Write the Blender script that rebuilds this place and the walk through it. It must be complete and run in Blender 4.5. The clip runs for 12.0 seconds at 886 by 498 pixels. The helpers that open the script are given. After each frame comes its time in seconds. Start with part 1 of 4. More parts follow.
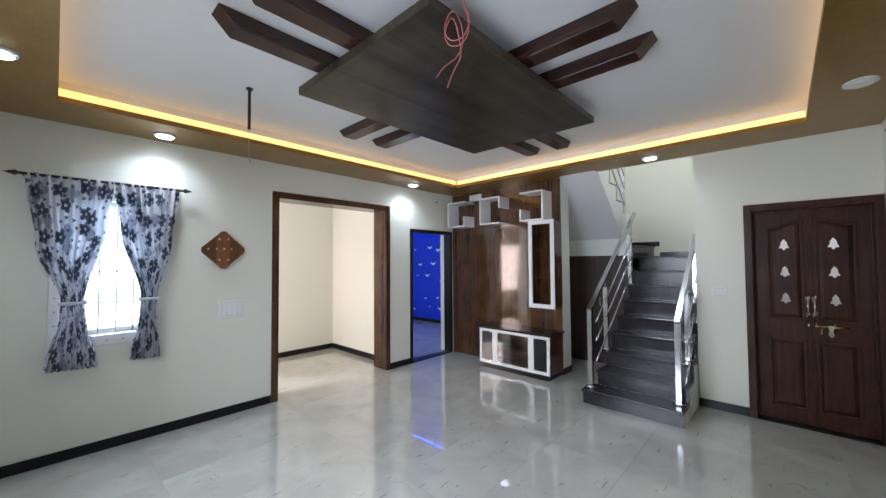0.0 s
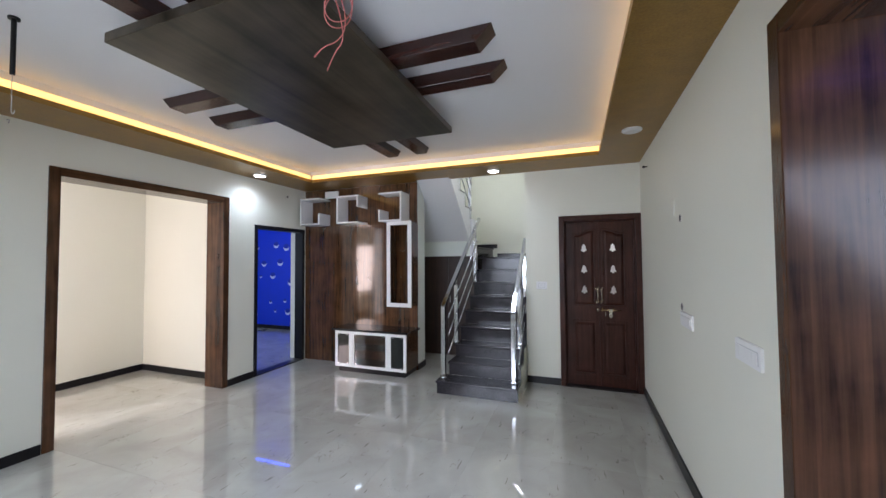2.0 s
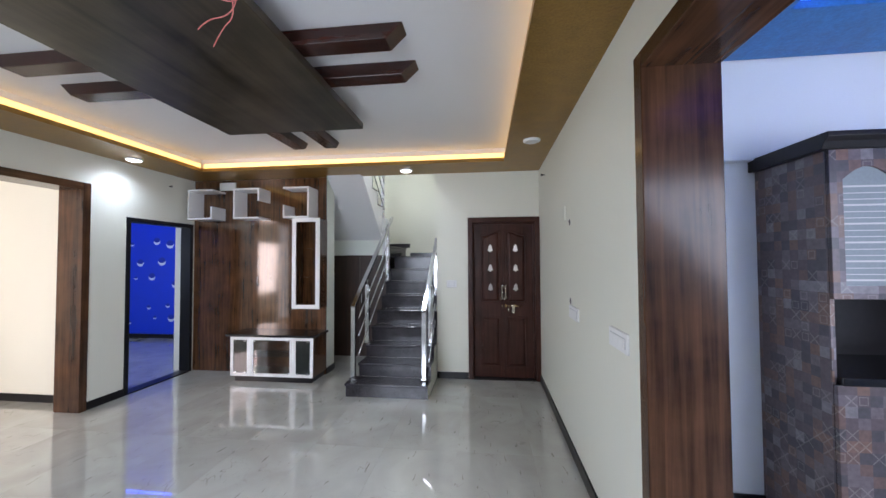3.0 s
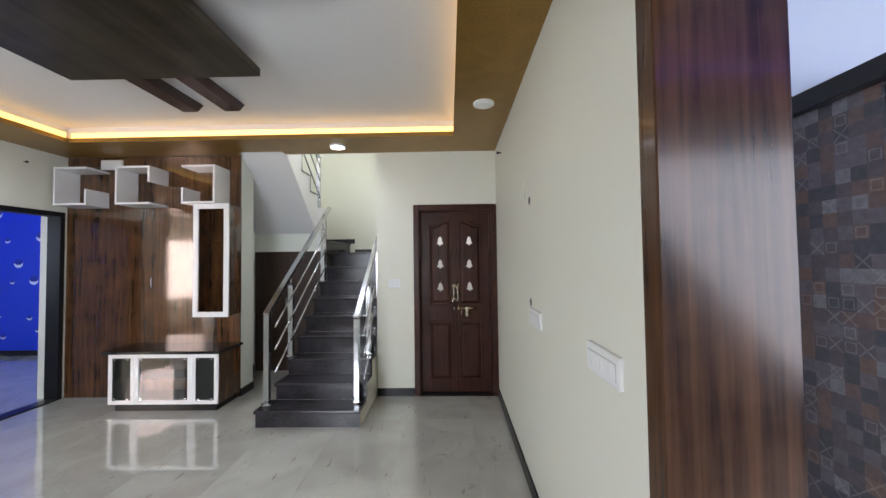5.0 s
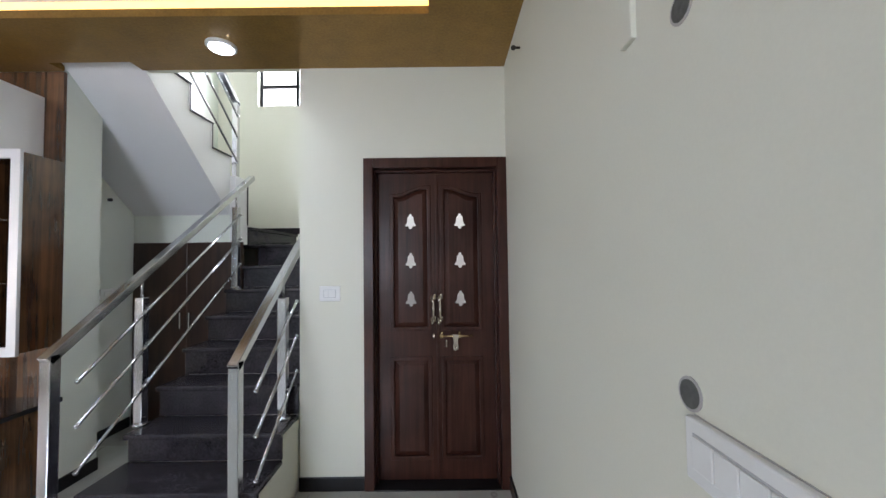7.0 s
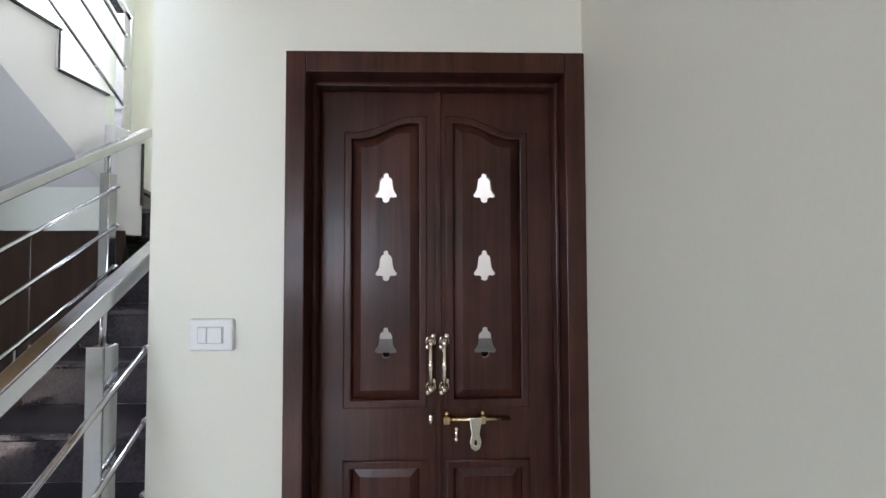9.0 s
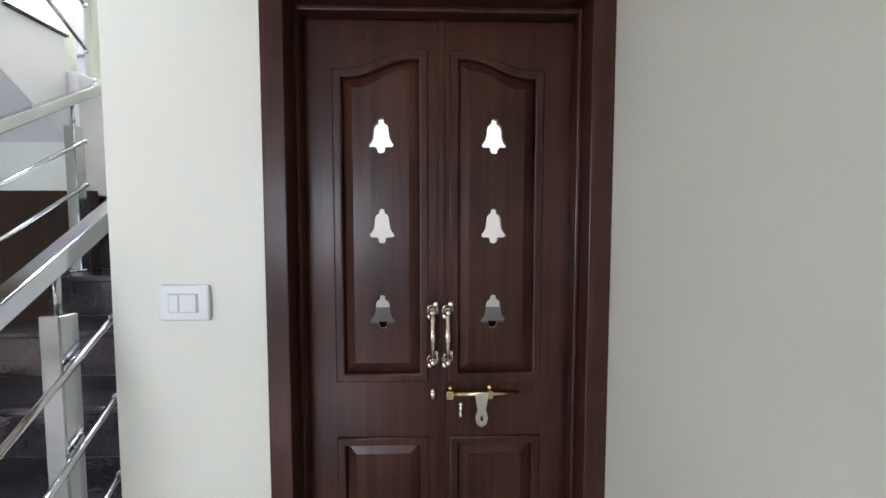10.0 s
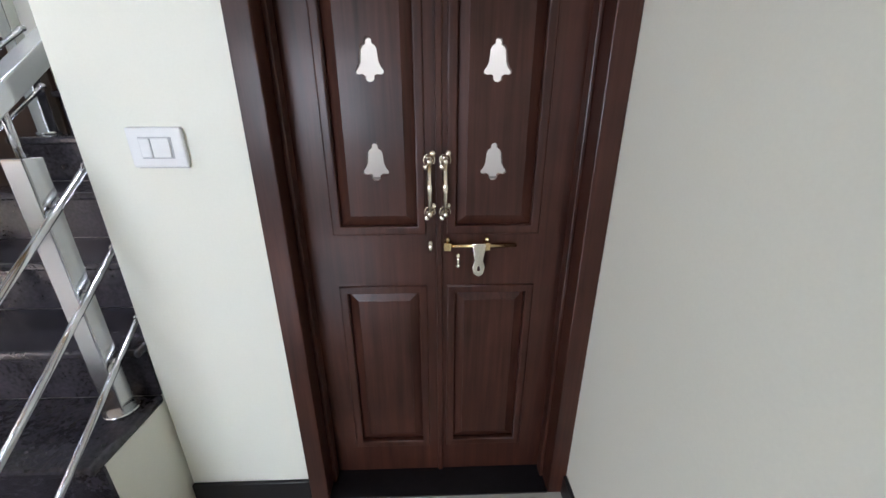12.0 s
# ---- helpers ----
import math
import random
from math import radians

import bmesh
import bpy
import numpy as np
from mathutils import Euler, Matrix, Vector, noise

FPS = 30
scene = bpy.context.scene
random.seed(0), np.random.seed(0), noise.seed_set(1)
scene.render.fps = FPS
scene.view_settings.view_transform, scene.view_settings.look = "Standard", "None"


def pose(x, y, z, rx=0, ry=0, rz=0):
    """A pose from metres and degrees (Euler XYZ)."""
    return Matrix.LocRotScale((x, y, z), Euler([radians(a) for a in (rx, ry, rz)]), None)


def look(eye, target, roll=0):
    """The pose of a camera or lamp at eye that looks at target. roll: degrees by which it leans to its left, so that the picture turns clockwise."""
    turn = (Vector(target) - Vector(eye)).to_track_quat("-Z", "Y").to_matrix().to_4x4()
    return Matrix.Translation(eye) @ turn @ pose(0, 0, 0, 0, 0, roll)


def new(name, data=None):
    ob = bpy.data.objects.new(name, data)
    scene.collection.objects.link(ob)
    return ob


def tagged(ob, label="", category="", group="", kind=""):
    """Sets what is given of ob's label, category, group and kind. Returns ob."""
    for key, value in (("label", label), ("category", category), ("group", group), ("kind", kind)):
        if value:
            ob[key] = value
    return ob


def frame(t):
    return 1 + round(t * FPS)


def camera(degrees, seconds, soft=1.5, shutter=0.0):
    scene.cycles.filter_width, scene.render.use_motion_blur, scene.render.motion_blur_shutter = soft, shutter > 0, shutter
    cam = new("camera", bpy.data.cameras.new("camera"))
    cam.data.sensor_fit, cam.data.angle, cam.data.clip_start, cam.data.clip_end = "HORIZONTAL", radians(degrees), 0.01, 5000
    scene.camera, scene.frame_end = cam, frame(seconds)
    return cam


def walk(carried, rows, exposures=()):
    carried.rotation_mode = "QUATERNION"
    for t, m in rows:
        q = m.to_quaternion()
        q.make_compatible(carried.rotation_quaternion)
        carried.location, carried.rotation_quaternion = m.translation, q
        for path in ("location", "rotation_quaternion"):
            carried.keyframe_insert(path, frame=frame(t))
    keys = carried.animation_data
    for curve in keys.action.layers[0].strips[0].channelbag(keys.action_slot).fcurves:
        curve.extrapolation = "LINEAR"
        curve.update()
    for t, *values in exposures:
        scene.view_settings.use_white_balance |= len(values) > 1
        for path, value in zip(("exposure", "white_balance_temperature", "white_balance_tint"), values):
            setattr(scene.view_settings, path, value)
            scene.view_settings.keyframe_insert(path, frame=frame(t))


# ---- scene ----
cam = camera(101.3, 12.0)
PATH = [
    (0, (-0.609, -4.754, 1.565), (-1.975, -3.295, 1.631), -0.4),
    (0.5, (-0.665, -4.776, 1.571), (-1.944, -3.24, 1.635), -0.4),
    (1, (-0.715, -4.789, 1.572), (-1.819, -3.122, 1.633), -0.5),
    (1.5, (-0.703, -4.783, 1.559), (-1.611, -3.003, 1.623), -0.4),
    (2, (-0.704, -4.785, 1.554), (-1.387, -2.907, 1.619), -0.4),
    (2.5, (-0.685, -4.789, 1.55), (-1.131, -2.84, 1.615), -0.3),
    (3, (-0.672, -4.778, 1.551), (-0.901, -2.792, 1.61), -0.3),
    (3.5, (-0.659, -4.772, 1.539), (-0.751, -2.775, 1.598), -0.4),
    (5.5, (-0.440, -3.618, 1.470), (-0.468, -1.620, 1.533), -0.6),
    (6, (-0.408, -3.195, 1.467), (-0.424, -1.196, 1.530), -0.45),
    (6.5, (-0.402, -2.759, 1.457), (-0.409, -0.760, 1.518), -0.65),
    (7, (-0.389, -2.333, 1.433), (-0.386, -0.334, 1.499), -0.7),
    (7.5, (-0.393, -1.939, 1.436), (-0.375, 0.059, 1.519), -0.5),
    (9.5, (-0.447, -1.011, 1.460), (-0.400, 0.988, 1.488), -0.1),
    (10, (-0.451, -0.981, 1.429), (-0.397, 1.016, 1.320), 0.0),
    (10.5, (-0.445, -0.965, 1.410), (-0.398, 1.012, 1.142), 0.0),
    (11, (-0.438, -0.952, 1.383), (-0.397, 1.000, 0.953), 0.0),
    (11.5, (-0.442, -0.948, 1.354), (-0.392, 0.964, 0.766), 0.0),
    (12, (-0.448, -0.943, 1.314), (-0.388, 0.927, 0.608), -0.1),
]
walk(cam, [(t, look(eye, target, roll)) for t, eye, target, roll in PATH], [(0, -0.2, 6000, 16), (2, -0.22, 6000, 18), (3.5, 0.0, 6000, 18), (5.5, 0.06, 6450, 16), (6.5, 0.0, 6200, 17), (7.5, 0.12, 6050, 17), (9.5, 0.38, 6100, 18), (12, 0.66, 6050, 18)])

# ---- world, sun, large lights, exposure ----
scene.view_settings.exposure = 0.0
world = bpy.data.worlds.new("world")
scene.world = world
world.use_nodes = True
wn = world.node_tree
sky = wn.nodes.new("ShaderNodeTexSky")
sky.sky_type, sky.sun_disc = "NISHITA", False
sky.sun_elevation, sky.sun_rotation = radians(36), radians(223)
wn.links.new(sky.outputs[0], wn.nodes["Background"].inputs[0])
wn.nodes["Background"].inputs[1].default_value = 0.12


def lamp(name, kind, m, power, color, size=0.1, size_y=None, spread=180.0):
    data = bpy.data.lights.new(name, kind)
    data.energy, data.color = power, color
    if kind == "AREA":
        data.shape = "RECTANGLE" if size_y else "DISK"
        data.size = size
        if size_y:
            data.size_y = size_y
        data.spread = radians(spread)
    elif kind == "SPOT":
        data.shadow_soft_size, data.spot_size, data.spot_blend = size, radians(spread), 1.0
    elif kind == "SUN":
        data.angle = radians(0.5)
    ob = new(name, data)
    ob.matrix_world = m
    return ob


lamp("sun", "SUN", look((-9.11, -6.8, 3.9), (-5.45, -2.9, 0)), 2.2, (1.0, 0.95, 0.86))
COOL_FILL = (0.75, 0.87, 1.0)
W = -4.826                  # the left wall's face
# daylight in the openings; the first lamp is added in an unseen, assumed window
lamp("unseen_back_fill", "AREA", look((-2.4, -5.31, 1.55), (-2.1, 0, -0.2)), 46, (0.82, 0.92, 1.0), 1.7, 1.3, 125)
lamp("daylight_left_window", "AREA", look((W - 0.31, -4.43, 1.53), (0, -3.0, 1.0)), 26, (0.55, 0.80, 1.0), 0.57, 1.1)
lamp("daylight_side_room", "AREA", look((-6.62, -4.2, 1.35), (-4, -2.6, 1.0)), 64, (1.0, 0.79, 0.68), 1.0, 1.3)
# added fill before a closed wall, brightens the blue wallpaper
lamp("blue_room_fill", "AREA", look((-6.9, -0.95, 1.5), (-6.4, 1.8, 1.2)), 40, COOL_FILL, 1.2, 1.2)
lamp("daylight_stair_window", "AREA", look((-2.2, 2.5, 3.9), (-2.2, 0, 1.9)), 115, (0.93, 0.97, 1.0), 0.9, 0.8)
# added fill inside the closed kitchen walls, aimed at the cabinet fronts
lamp("kitchen_fill", "AREA", look((1.8, -5.30, 1.35), (1.2, -2.3, 0.8)), 135, (0.86, 0.91, 1.0), 2.4, 1.9)
# added unseen lamp that brightens the back wall behind the bell cutouts
lamp("puja_room_fill", "AREA", look((-0.5, 0.36, 2.5), (-0.5, 1.17, 1.1)), 10.5, (1.0, 0.98, 0.94), 0.3)


# ---- materials ----
def mat(name, color, rough=0.5, metal=0.0, vary=0.06, scale=6.0, grain=90.0, bump=0.04, coat=0.0, emit=None, power=0.0, rnd=0.0, spec=0.5):
    """A surface with stains at one size and grain at a finer one."""
    m = bpy.data.materials.new(name)
    m.use_nodes = True
    nt = m.node_tree
    p = nt.nodes["Principled BSDF"]
    p.inputs["Roughness"].default_value, p.inputs["Metallic"].default_value = rough, metal
    p.inputs["Coat Weight"].default_value, p.inputs["Coat Roughness"].default_value = coat, 0.06
    p.inputs["Specular IOR Level"].default_value = spec
    tc = nt.nodes.new("ShaderNodeTexCoord")
    n1, n2 = nt.nodes.new("ShaderNodeTexNoise"), nt.nodes.new("ShaderNodeTexNoise")
    n1.inputs["Scale"].default_value, n2.inputs["Scale"].default_value = scale, grain
    n1.inputs["Detail"].default_value = 6
    for n in (n1, n2):
        nt.links.new(tc.outputs["Object"], n.inputs["Vector"])
    add = nt.nodes.new("ShaderNodeMath")
    add.operation = "ADD"
    nt.links.new(n1.outputs["Fac"], add.inputs[0])
    nt.links.new(n2.outputs["Fac"], add.inputs[1])
    ramp = nt.nodes.new("ShaderNodeMapRange")
    ramp.inputs["From Min"].default_value, ramp.inputs["From Max"].default_value = 0.6, 1.4
    ramp.inputs["To Min"].default_value, ramp.inputs["To Max"].default_value = 1 - vary, 1 + vary
    nt.links.new(add.outputs[0], ramp.inputs["Value"])
    mul = nt.nodes.new("ShaderNodeVectorMath")
    mul.operation = "SCALE"
    mul.inputs[0].default_value = color
    last = ramp.outputs["Result"]
    if rnd:
        oi = nt.nodes.new("ShaderNodeObjectInfo")
        r2 = nt.nodes.new("ShaderNodeMapRange")
        r2.inputs["To Min"].default_value, r2.inputs["To Max"].default_value = 1 - rnd, 1 + rnd
        nt.links.new(oi.outputs["Random"], r2.inputs["Value"])
        mm = nt.nodes.new("ShaderNodeMath")
        mm.operation = "MULTIPLY"
        nt.links.new(last, mm.inputs[0])
        nt.links.new(r2.outputs["Result"], mm.inputs[1])
        last = mm.outputs[0]
    nt.links.new(last, mul.inputs["Scale"])
    nt.links.new(mul.outputs[0], p.inputs["Base Color"])
    rr = nt.nodes.new("ShaderNodeMapRange")
    rr.inputs["To Min"].default_value, rr.inputs["To Max"].default_value = rough * 0.85, min(1, rough * 1.15)
    nt.links.new(n1.outputs["Fac"], rr.inputs["Value"])
    nt.links.new(rr.outputs["Result"], p.inputs["Roughness"])
    if bump:
        b = nt.nodes.new("ShaderNodeBump")
        b.inputs["Strength"].default_value, b.inputs["Distance"].default_value = bump, 0.004
        nt.links.new(add.outputs[0], b.inputs["Height"])
        nt.links.new(b.outputs[0], p.inputs["Normal"])
    if emit:
        p.inputs["Emission Color"].default_value = (*emit, 1)
        p.inputs["Emission Strength"].default_value = power
    return m


def wood(name, dark, light, rough=0.3, along="Z", strip=0.0, coat=0.0, bump=0.05, fine=1.0, spec=0.5):
    """Wood grain stretched along one axis, with optional staves of differing tone."""
    m = bpy.data.materials.new(name)
    m.use_nodes = True
    nt = m.node_tree
    p = nt.nodes["Principled BSDF"]
    p.inputs["Roughness"].default_value = rough
    p.inputs["Coat Weight"].default_value, p.inputs["Coat Roughness"].default_value = coat, 0.07
    p.inputs["Specular IOR Level"].default_value = spec
    tc, mp = nt.nodes.new("ShaderNodeTexCoord"), nt.nodes.new("ShaderNodeMapping")
    nt.links.new(tc.outputs["Object"], mp.inputs["Vector"])
    sc = {"X": (1, 22, 22), "Y": (22, 1, 22), "Z": (22, 22, 1)}[along]
    mp.inputs["Scale"].default_value = [v * fine for v in sc]
    n1, n2 = nt.nodes.new("ShaderNodeTexNoise"), nt.nodes.new("ShaderNodeTexNoise")
    n1.inputs["Scale"].default_value, n1.inputs["Detail"].default_value, n1.inputs["Distortion"].default_value = 1.0, 8, 0.6
    n2.inputs["Scale"].default_value, n2.inputs["Detail"].default_value = 5.0, 5
    nt.links.new(mp.outputs[0], n1.inputs["Vector"])
    nt.links.new(mp.outputs[0], n2.inputs["Vector"])
    mix = nt.nodes.new("ShaderNodeMath")
    mix.operation = "MULTIPLY_ADD"
    mix.inputs[1].default_value = 0.22
    nt.links.new(n2.outputs["Fac"], mix.inputs[0])
    n3 = nt.nodes.new("ShaderNodeTexNoise")
    n3.inputs["Scale"].default_value, n3.inputs["Detail"].default_value = 5.0, 6
    nt.links.new(tc.outputs["Object"], n3.inputs["Vector"])
    half = nt.nodes.new("ShaderNodeMath")
    half.operation = "MULTIPLY_ADD"
    half.inputs[1].default_value = 0.66
    nt.links.new(n1.outputs["Fac"], half.inputs[0])
    bl = nt.nodes.new("ShaderNodeMath")
    bl.operation = "MULTIPLY"
    bl.inputs[1].default_value = 0.44
    nt.links.new(n3.outputs["Fac"], bl.inputs[0])
    nt.links.new(bl.outputs[0], half.inputs[2])
    nt.links.new(half.outputs[0], mix.inputs[2])
    val = mix.outputs[0]
    if strip:
        sx = nt.nodes.new("ShaderNodeSeparateXYZ")
        nt.links.new(tc.outputs["Object"], sx.inputs[0])
        ad = nt.nodes.new("ShaderNodeMath")
        ad.operation = "ADD"
        nt.links.new(sx.outputs["X"], ad.inputs[0])
        nt.links.new(sx.outputs["Y"], ad.inputs[1])
        fl = nt.nodes.new("ShaderNodeMath")
        fl.operation = "SNAP"
        fl.inputs[1].default_value = strip
        nt.links.new(ad.outputs[0], fl.inputs[0])
        wnz = nt.nodes.new("ShaderNodeTexWhiteNoise")
        wnz.noise_dimensions = "1D"
        nt.links.new(fl.outputs[0], wnz.inputs["W"])
        ma = nt.nodes.new("ShaderNodeMath")
        ma.operation = "MULTIPLY_ADD"
        ma.inputs[1].default_value, ma.inputs[2].default_value = 0.10, -0.05
        nt.links.new(wnz.outputs["Value"], ma.inputs[0])
        m2 = nt.nodes.new("ShaderNodeMath")
        m2.operation = "ADD"
        nt.links.new(val, m2.inputs[0])
        nt.links.new(ma.outputs[0], m2.inputs[1])
        val = m2.outputs[0]
    cr = nt.nodes.new("ShaderNodeValToRGB")
    cr.color_ramp.elements[0].position, cr.color_ramp.elements[1].position = 0.45, 0.88
    cr.color_ramp.elements[0].color, cr.color_ramp.elements[1].color = (*dark, 1), (*light, 1)
    nt.links.new(val, cr.inputs["Fac"])
    nt.links.new(cr.outputs[0], p.inputs["Base Color"])
    b = nt.nodes.new("ShaderNodeBump")
    b.inputs["Strength"].default_value, b.inputs["Distance"].default_value = bump, 0.003
    nt.links.new(val, b.inputs["Height"])
    nt.links.new(b.outputs[0], p.inputs["Normal"])
    return m


def tile_stone(name):
    """Polished pale vitrified tile with thin broken brown veins and a cloudy ground."""
    m = bpy.data.materials.new(name)
    m.use_nodes = True
    nt = m.node_tree
    p = nt.nodes["Principled BSDF"]
    p.inputs["Roughness"].default_value, p.inputs["Specular IOR Level"].default_value = 0.028, 0.8
    p.inputs["Coat Weight"].default_value, p.inputs["Coat Roughness"].default_value = 0.6, 0.015
    tc, oi = nt.nodes.new("ShaderNodeTexCoord"), nt.nodes.new("ShaderNodeObjectInfo")
    off = nt.nodes.new("ShaderNodeVectorMath")
    off.operation = "MULTIPLY_ADD"
    off.inputs[1].default_value = (1, 1, 1)
    sc = nt.nodes.new("ShaderNodeVectorMath")
    sc.operation = "SCALE"
    sc.inputs[0].default_value = (7.0, 13.0, 5.0)
    nt.links.new(oi.outputs["Random"], sc.inputs["Scale"])
    nt.links.new(tc.outputs["Object"], off.inputs[0])
    nt.links.new(sc.outputs[0], off.inputs[2])
    cloud, vein, brk = (nt.nodes.new("ShaderNodeTexNoise") for _ in range(3))
    for n, s, d, w in ((cloud, 2.2, 6, 0.8), (vein, 2.6, 3, 1.2), (brk, 3.1, 3, 0.3)):
        n.inputs["Scale"].default_value, n.inputs["Detail"].default_value, n.inputs["Distortion"].default_value = s, d, w
        nt.links.new(off.outputs[0], n.inputs["Vector"])
    # a vein is where the noise crosses its middle value
    sub, ab = nt.nodes.new("ShaderNodeMath"), nt.nodes.new("ShaderNodeMath")
    sub.operation, ab.operation = "SUBTRACT", "ABSOLUTE"
    sub.inputs[1].default_value = 0.5
    nt.links.new(vein.outputs["Fac"], sub.inputs[0])
    nt.links.new(sub.outputs[0], ab.inputs[0])
    line = nt.nodes.new("ShaderNodeMapRange")
    line.inputs["From Min"].default_value, line.inputs["From Max"].default_value = 0.0, 0.007
    line.inputs["To Min"].default_value, line.inputs["To Max"].default_value = 1.0, 0.0
    nt.links.new(ab.outputs[0], line.inputs["Value"])
    gate = nt.nodes.new("ShaderNodeMapRange")
    gate.inputs["From Min"].default_value, gate.inputs["From Max"].default_value, gate.inputs["To Max"].default_value = 0.52, 0.66, 0.45
    nt.links.new(brk.outputs["Fac"], gate.inputs["Value"])
    # short slanting flecks
    fm, fl = nt.nodes.new("ShaderNodeMapping"), nt.nodes.new("ShaderNodeTexNoise")
    fm.inputs["Rotation"].default_value, fm.inputs["Scale"].default_value = (0, 0, 0.5), (38.0, 6.0, 1.0)
    fl.inputs["Scale"].default_value, fl.inputs["Detail"].default_value, fl.inputs["Distortion"].default_value = 1.0, 2.0, 0.5
    nt.links.new(off.outputs[0], fm.inputs["Vector"])
    nt.links.new(fm.outputs[0], fl.inputs["Vector"])
    fg = nt.nodes.new("ShaderNodeMapRange")
    fg.inputs["From Min"].default_value, fg.inputs["From Max"].default_value, fg.inputs["To Max"].default_value = 0.69, 0.75, 0.6
    nt.links.new(fl.outputs["Fac"], fg.inputs["Value"])
    both = nt.nodes.new("ShaderNodeMath")
    both.operation = "MULTIPLY"
    nt.links.new(line.outputs[0], both.inputs[0])
    nt.links.new(gate.outputs[0], both.inputs[1])
    most = nt.nodes.new("ShaderNodeMath")
    most.operation = "MAXIMUM"
    nt.links.new(both.outputs[0], most.inputs[0])
    nt.links.new(fg.outputs[0], most.inputs[1])
    ground = nt.nodes.new("ShaderNodeValToRGB")
    ground.color_ramp.elements[0].position, ground.color_ramp.elements[1].position = 0.3, 0.7
    ground.color_ramp.elements[0].color, ground.color_ramp.elements[1].color = (0.42, 0.41, 0.37, 1), (0.52, 0.52, 0.475, 1)
    nt.links.new(cloud.outputs["Fac"], ground.inputs["Fac"])
    mixc = nt.nodes.new("ShaderNodeMix")
    mixc.data_type = "RGBA"
    nt.links.new(most.outputs[0], mixc.inputs["Factor"])
    nt.links.new(ground.outputs[0], mixc.inputs["A"])
    mixc.inputs["B"].default_value = (0.10, 0.075, 0.05, 1)
    nt.links.new(mixc.outputs["Result"], p.inputs["Base Color"])
    return m


def glass(name, color=(1, 1, 1), rough=0.02):
    m = bpy.data.materials.new(name)
    m.use_nodes = True
    p = m.node_tree.nodes["Principled BSDF"]
    p.inputs["Base Color"].default_value = (*color, 1)
    p.inputs["Roughness"].default_value, p.inputs["Transmission Weight"].default_value, p.inputs["IOR"].default_value = rough, 1.0, 1.45
    return m


M_WALL = mat("cream_wall_paint", (0.758, 0.752, 0.655), 0.5, vary=0.02, scale=1.5, grain=160, bump=0.06)
M_MINT = mat("pale_mint_wall_paint", (0.73, 0.765, 0.70), 0.5, vary=0.02, scale=1.5, grain=160, bump=0.06)
M_WHITE = mat("white_ceiling_paint", (0.72, 0.72, 0.73), 0.6, vary=0.015, scale=1.2, grain=140, bump=0.03)
M_KITCHEN = mat("pale_blue_white_paint", (0.68, 0.72, 0.76), 0.5, vary=0.02, scale=1.5, grain=160, bump=0.05)
M_GOLD = mat("gold_texture_paint", (0.30, 0.170, 0.036), 0.34, metal=0.4, vary=0.25, scale=9, grain=70, bump=0.25)
M_SLAB = mat("polished_black_granite", (0.010, 0.010, 0.012), 0.07, vary=0.3, scale=30, grain=220, bump=0.0)
M_BLACK = mat("black_granite", (0.010, 0.009, 0.010), 0.3, vary=0.3, scale=30, grain=220, bump=0.0, spec=0.25)
M_GROUT = mat("pale_grout", (0.40, 0.39, 0.35), 0.6)
M_STEP = mat("dark_granite_step", (0.028, 0.025, 0.030), 0.19, vary=0.8, scale=7, grain=85, bump=0.05, spec=0.4)
M_TILE = tile_stone("polished_floor_tile")
# storage doors' wood, darkened to hold the shade under the stairs
M_SHADEDWOOD = wood("shade_darkened_walnut", (0.013, 0.006, 0.004), (0.048, 0.022, 0.013), 0.36, coat=0.1)
M_JAMB = wood("brown_laminate_jamb", (0.016, 0.007, 0.004), (0.120, 0.055, 0.027), 0.2, strip=0.03, coat=0.08, spec=0.3)
M_JAMBX = wood("brown_laminate_head", (0.016, 0.007, 0.004), (0.120, 0.055, 0.027), 0.2, along="Y", coat=0.08, spec=0.3)
M_PANEL = wood("glossy_walnut_laminate", (0.014, 0.006, 0.003), (0.150, 0.066, 0.026), 0.10, strip=0.036, coat=0.55, bump=0.03, fine=1.4)
M_BEAMX = wood("red_brown_beam_x", (0.008, 0.0025, 0.002), (0.055, 0.015, 0.009), 0.27, along="X", coat=0.08)
M_BEAMY = wood("red_brown_beam_y", (0.008, 0.0025, 0.002), (0.055, 0.015, 0.009), 0.27, along="Y", coat=0.08)
M_SLATE = wood("bronze_texture_board", (0.004, 0.0035, 0.002), (0.075, 0.060, 0.040), 0.34, along="Y", fine=0.35, bump=0.2, spec=0.3)
M_DOOR = wood("puja_door_teak", (0.018, 0.0055, 0.0035), (0.080, 0.029, 0.019), 0.34, coat=0.03, fine=1.6, spec=0.25)
M_CHROME = mat("polished_steel", (0.58, 0.59, 0.61), 0.17, metal=1.0, vary=0.03, bump=0)
M_BRASS = mat("pale_brass", (0.82, 0.76, 0.64), 0.2, metal=1.0, vary=0.05, bump=0)
M_BOLT = mat("yellow_brass", (0.72, 0.55, 0.30), 0.2, metal=1.0, vary=0.05, bump=0)
M_HOLESHADE = mat("grey_hole_shade", (0.10, 0.10, 0.095), 0.7, vary=0.3, scale=60)
M_SURROUND = mat("grey_switch_surround", (0.52, 0.52, 0.53), 0.35, vary=0.01, bump=0)
M_PLASTIC = mat("white_switch_plastic", (0.80, 0.80, 0.79), 0.3, vary=0.01, bump=0)
M_GLOSSWHITE = mat("white_gloss_laminate", (0.80, 0.80, 0.80), 0.22, vary=0.015, bump=0)
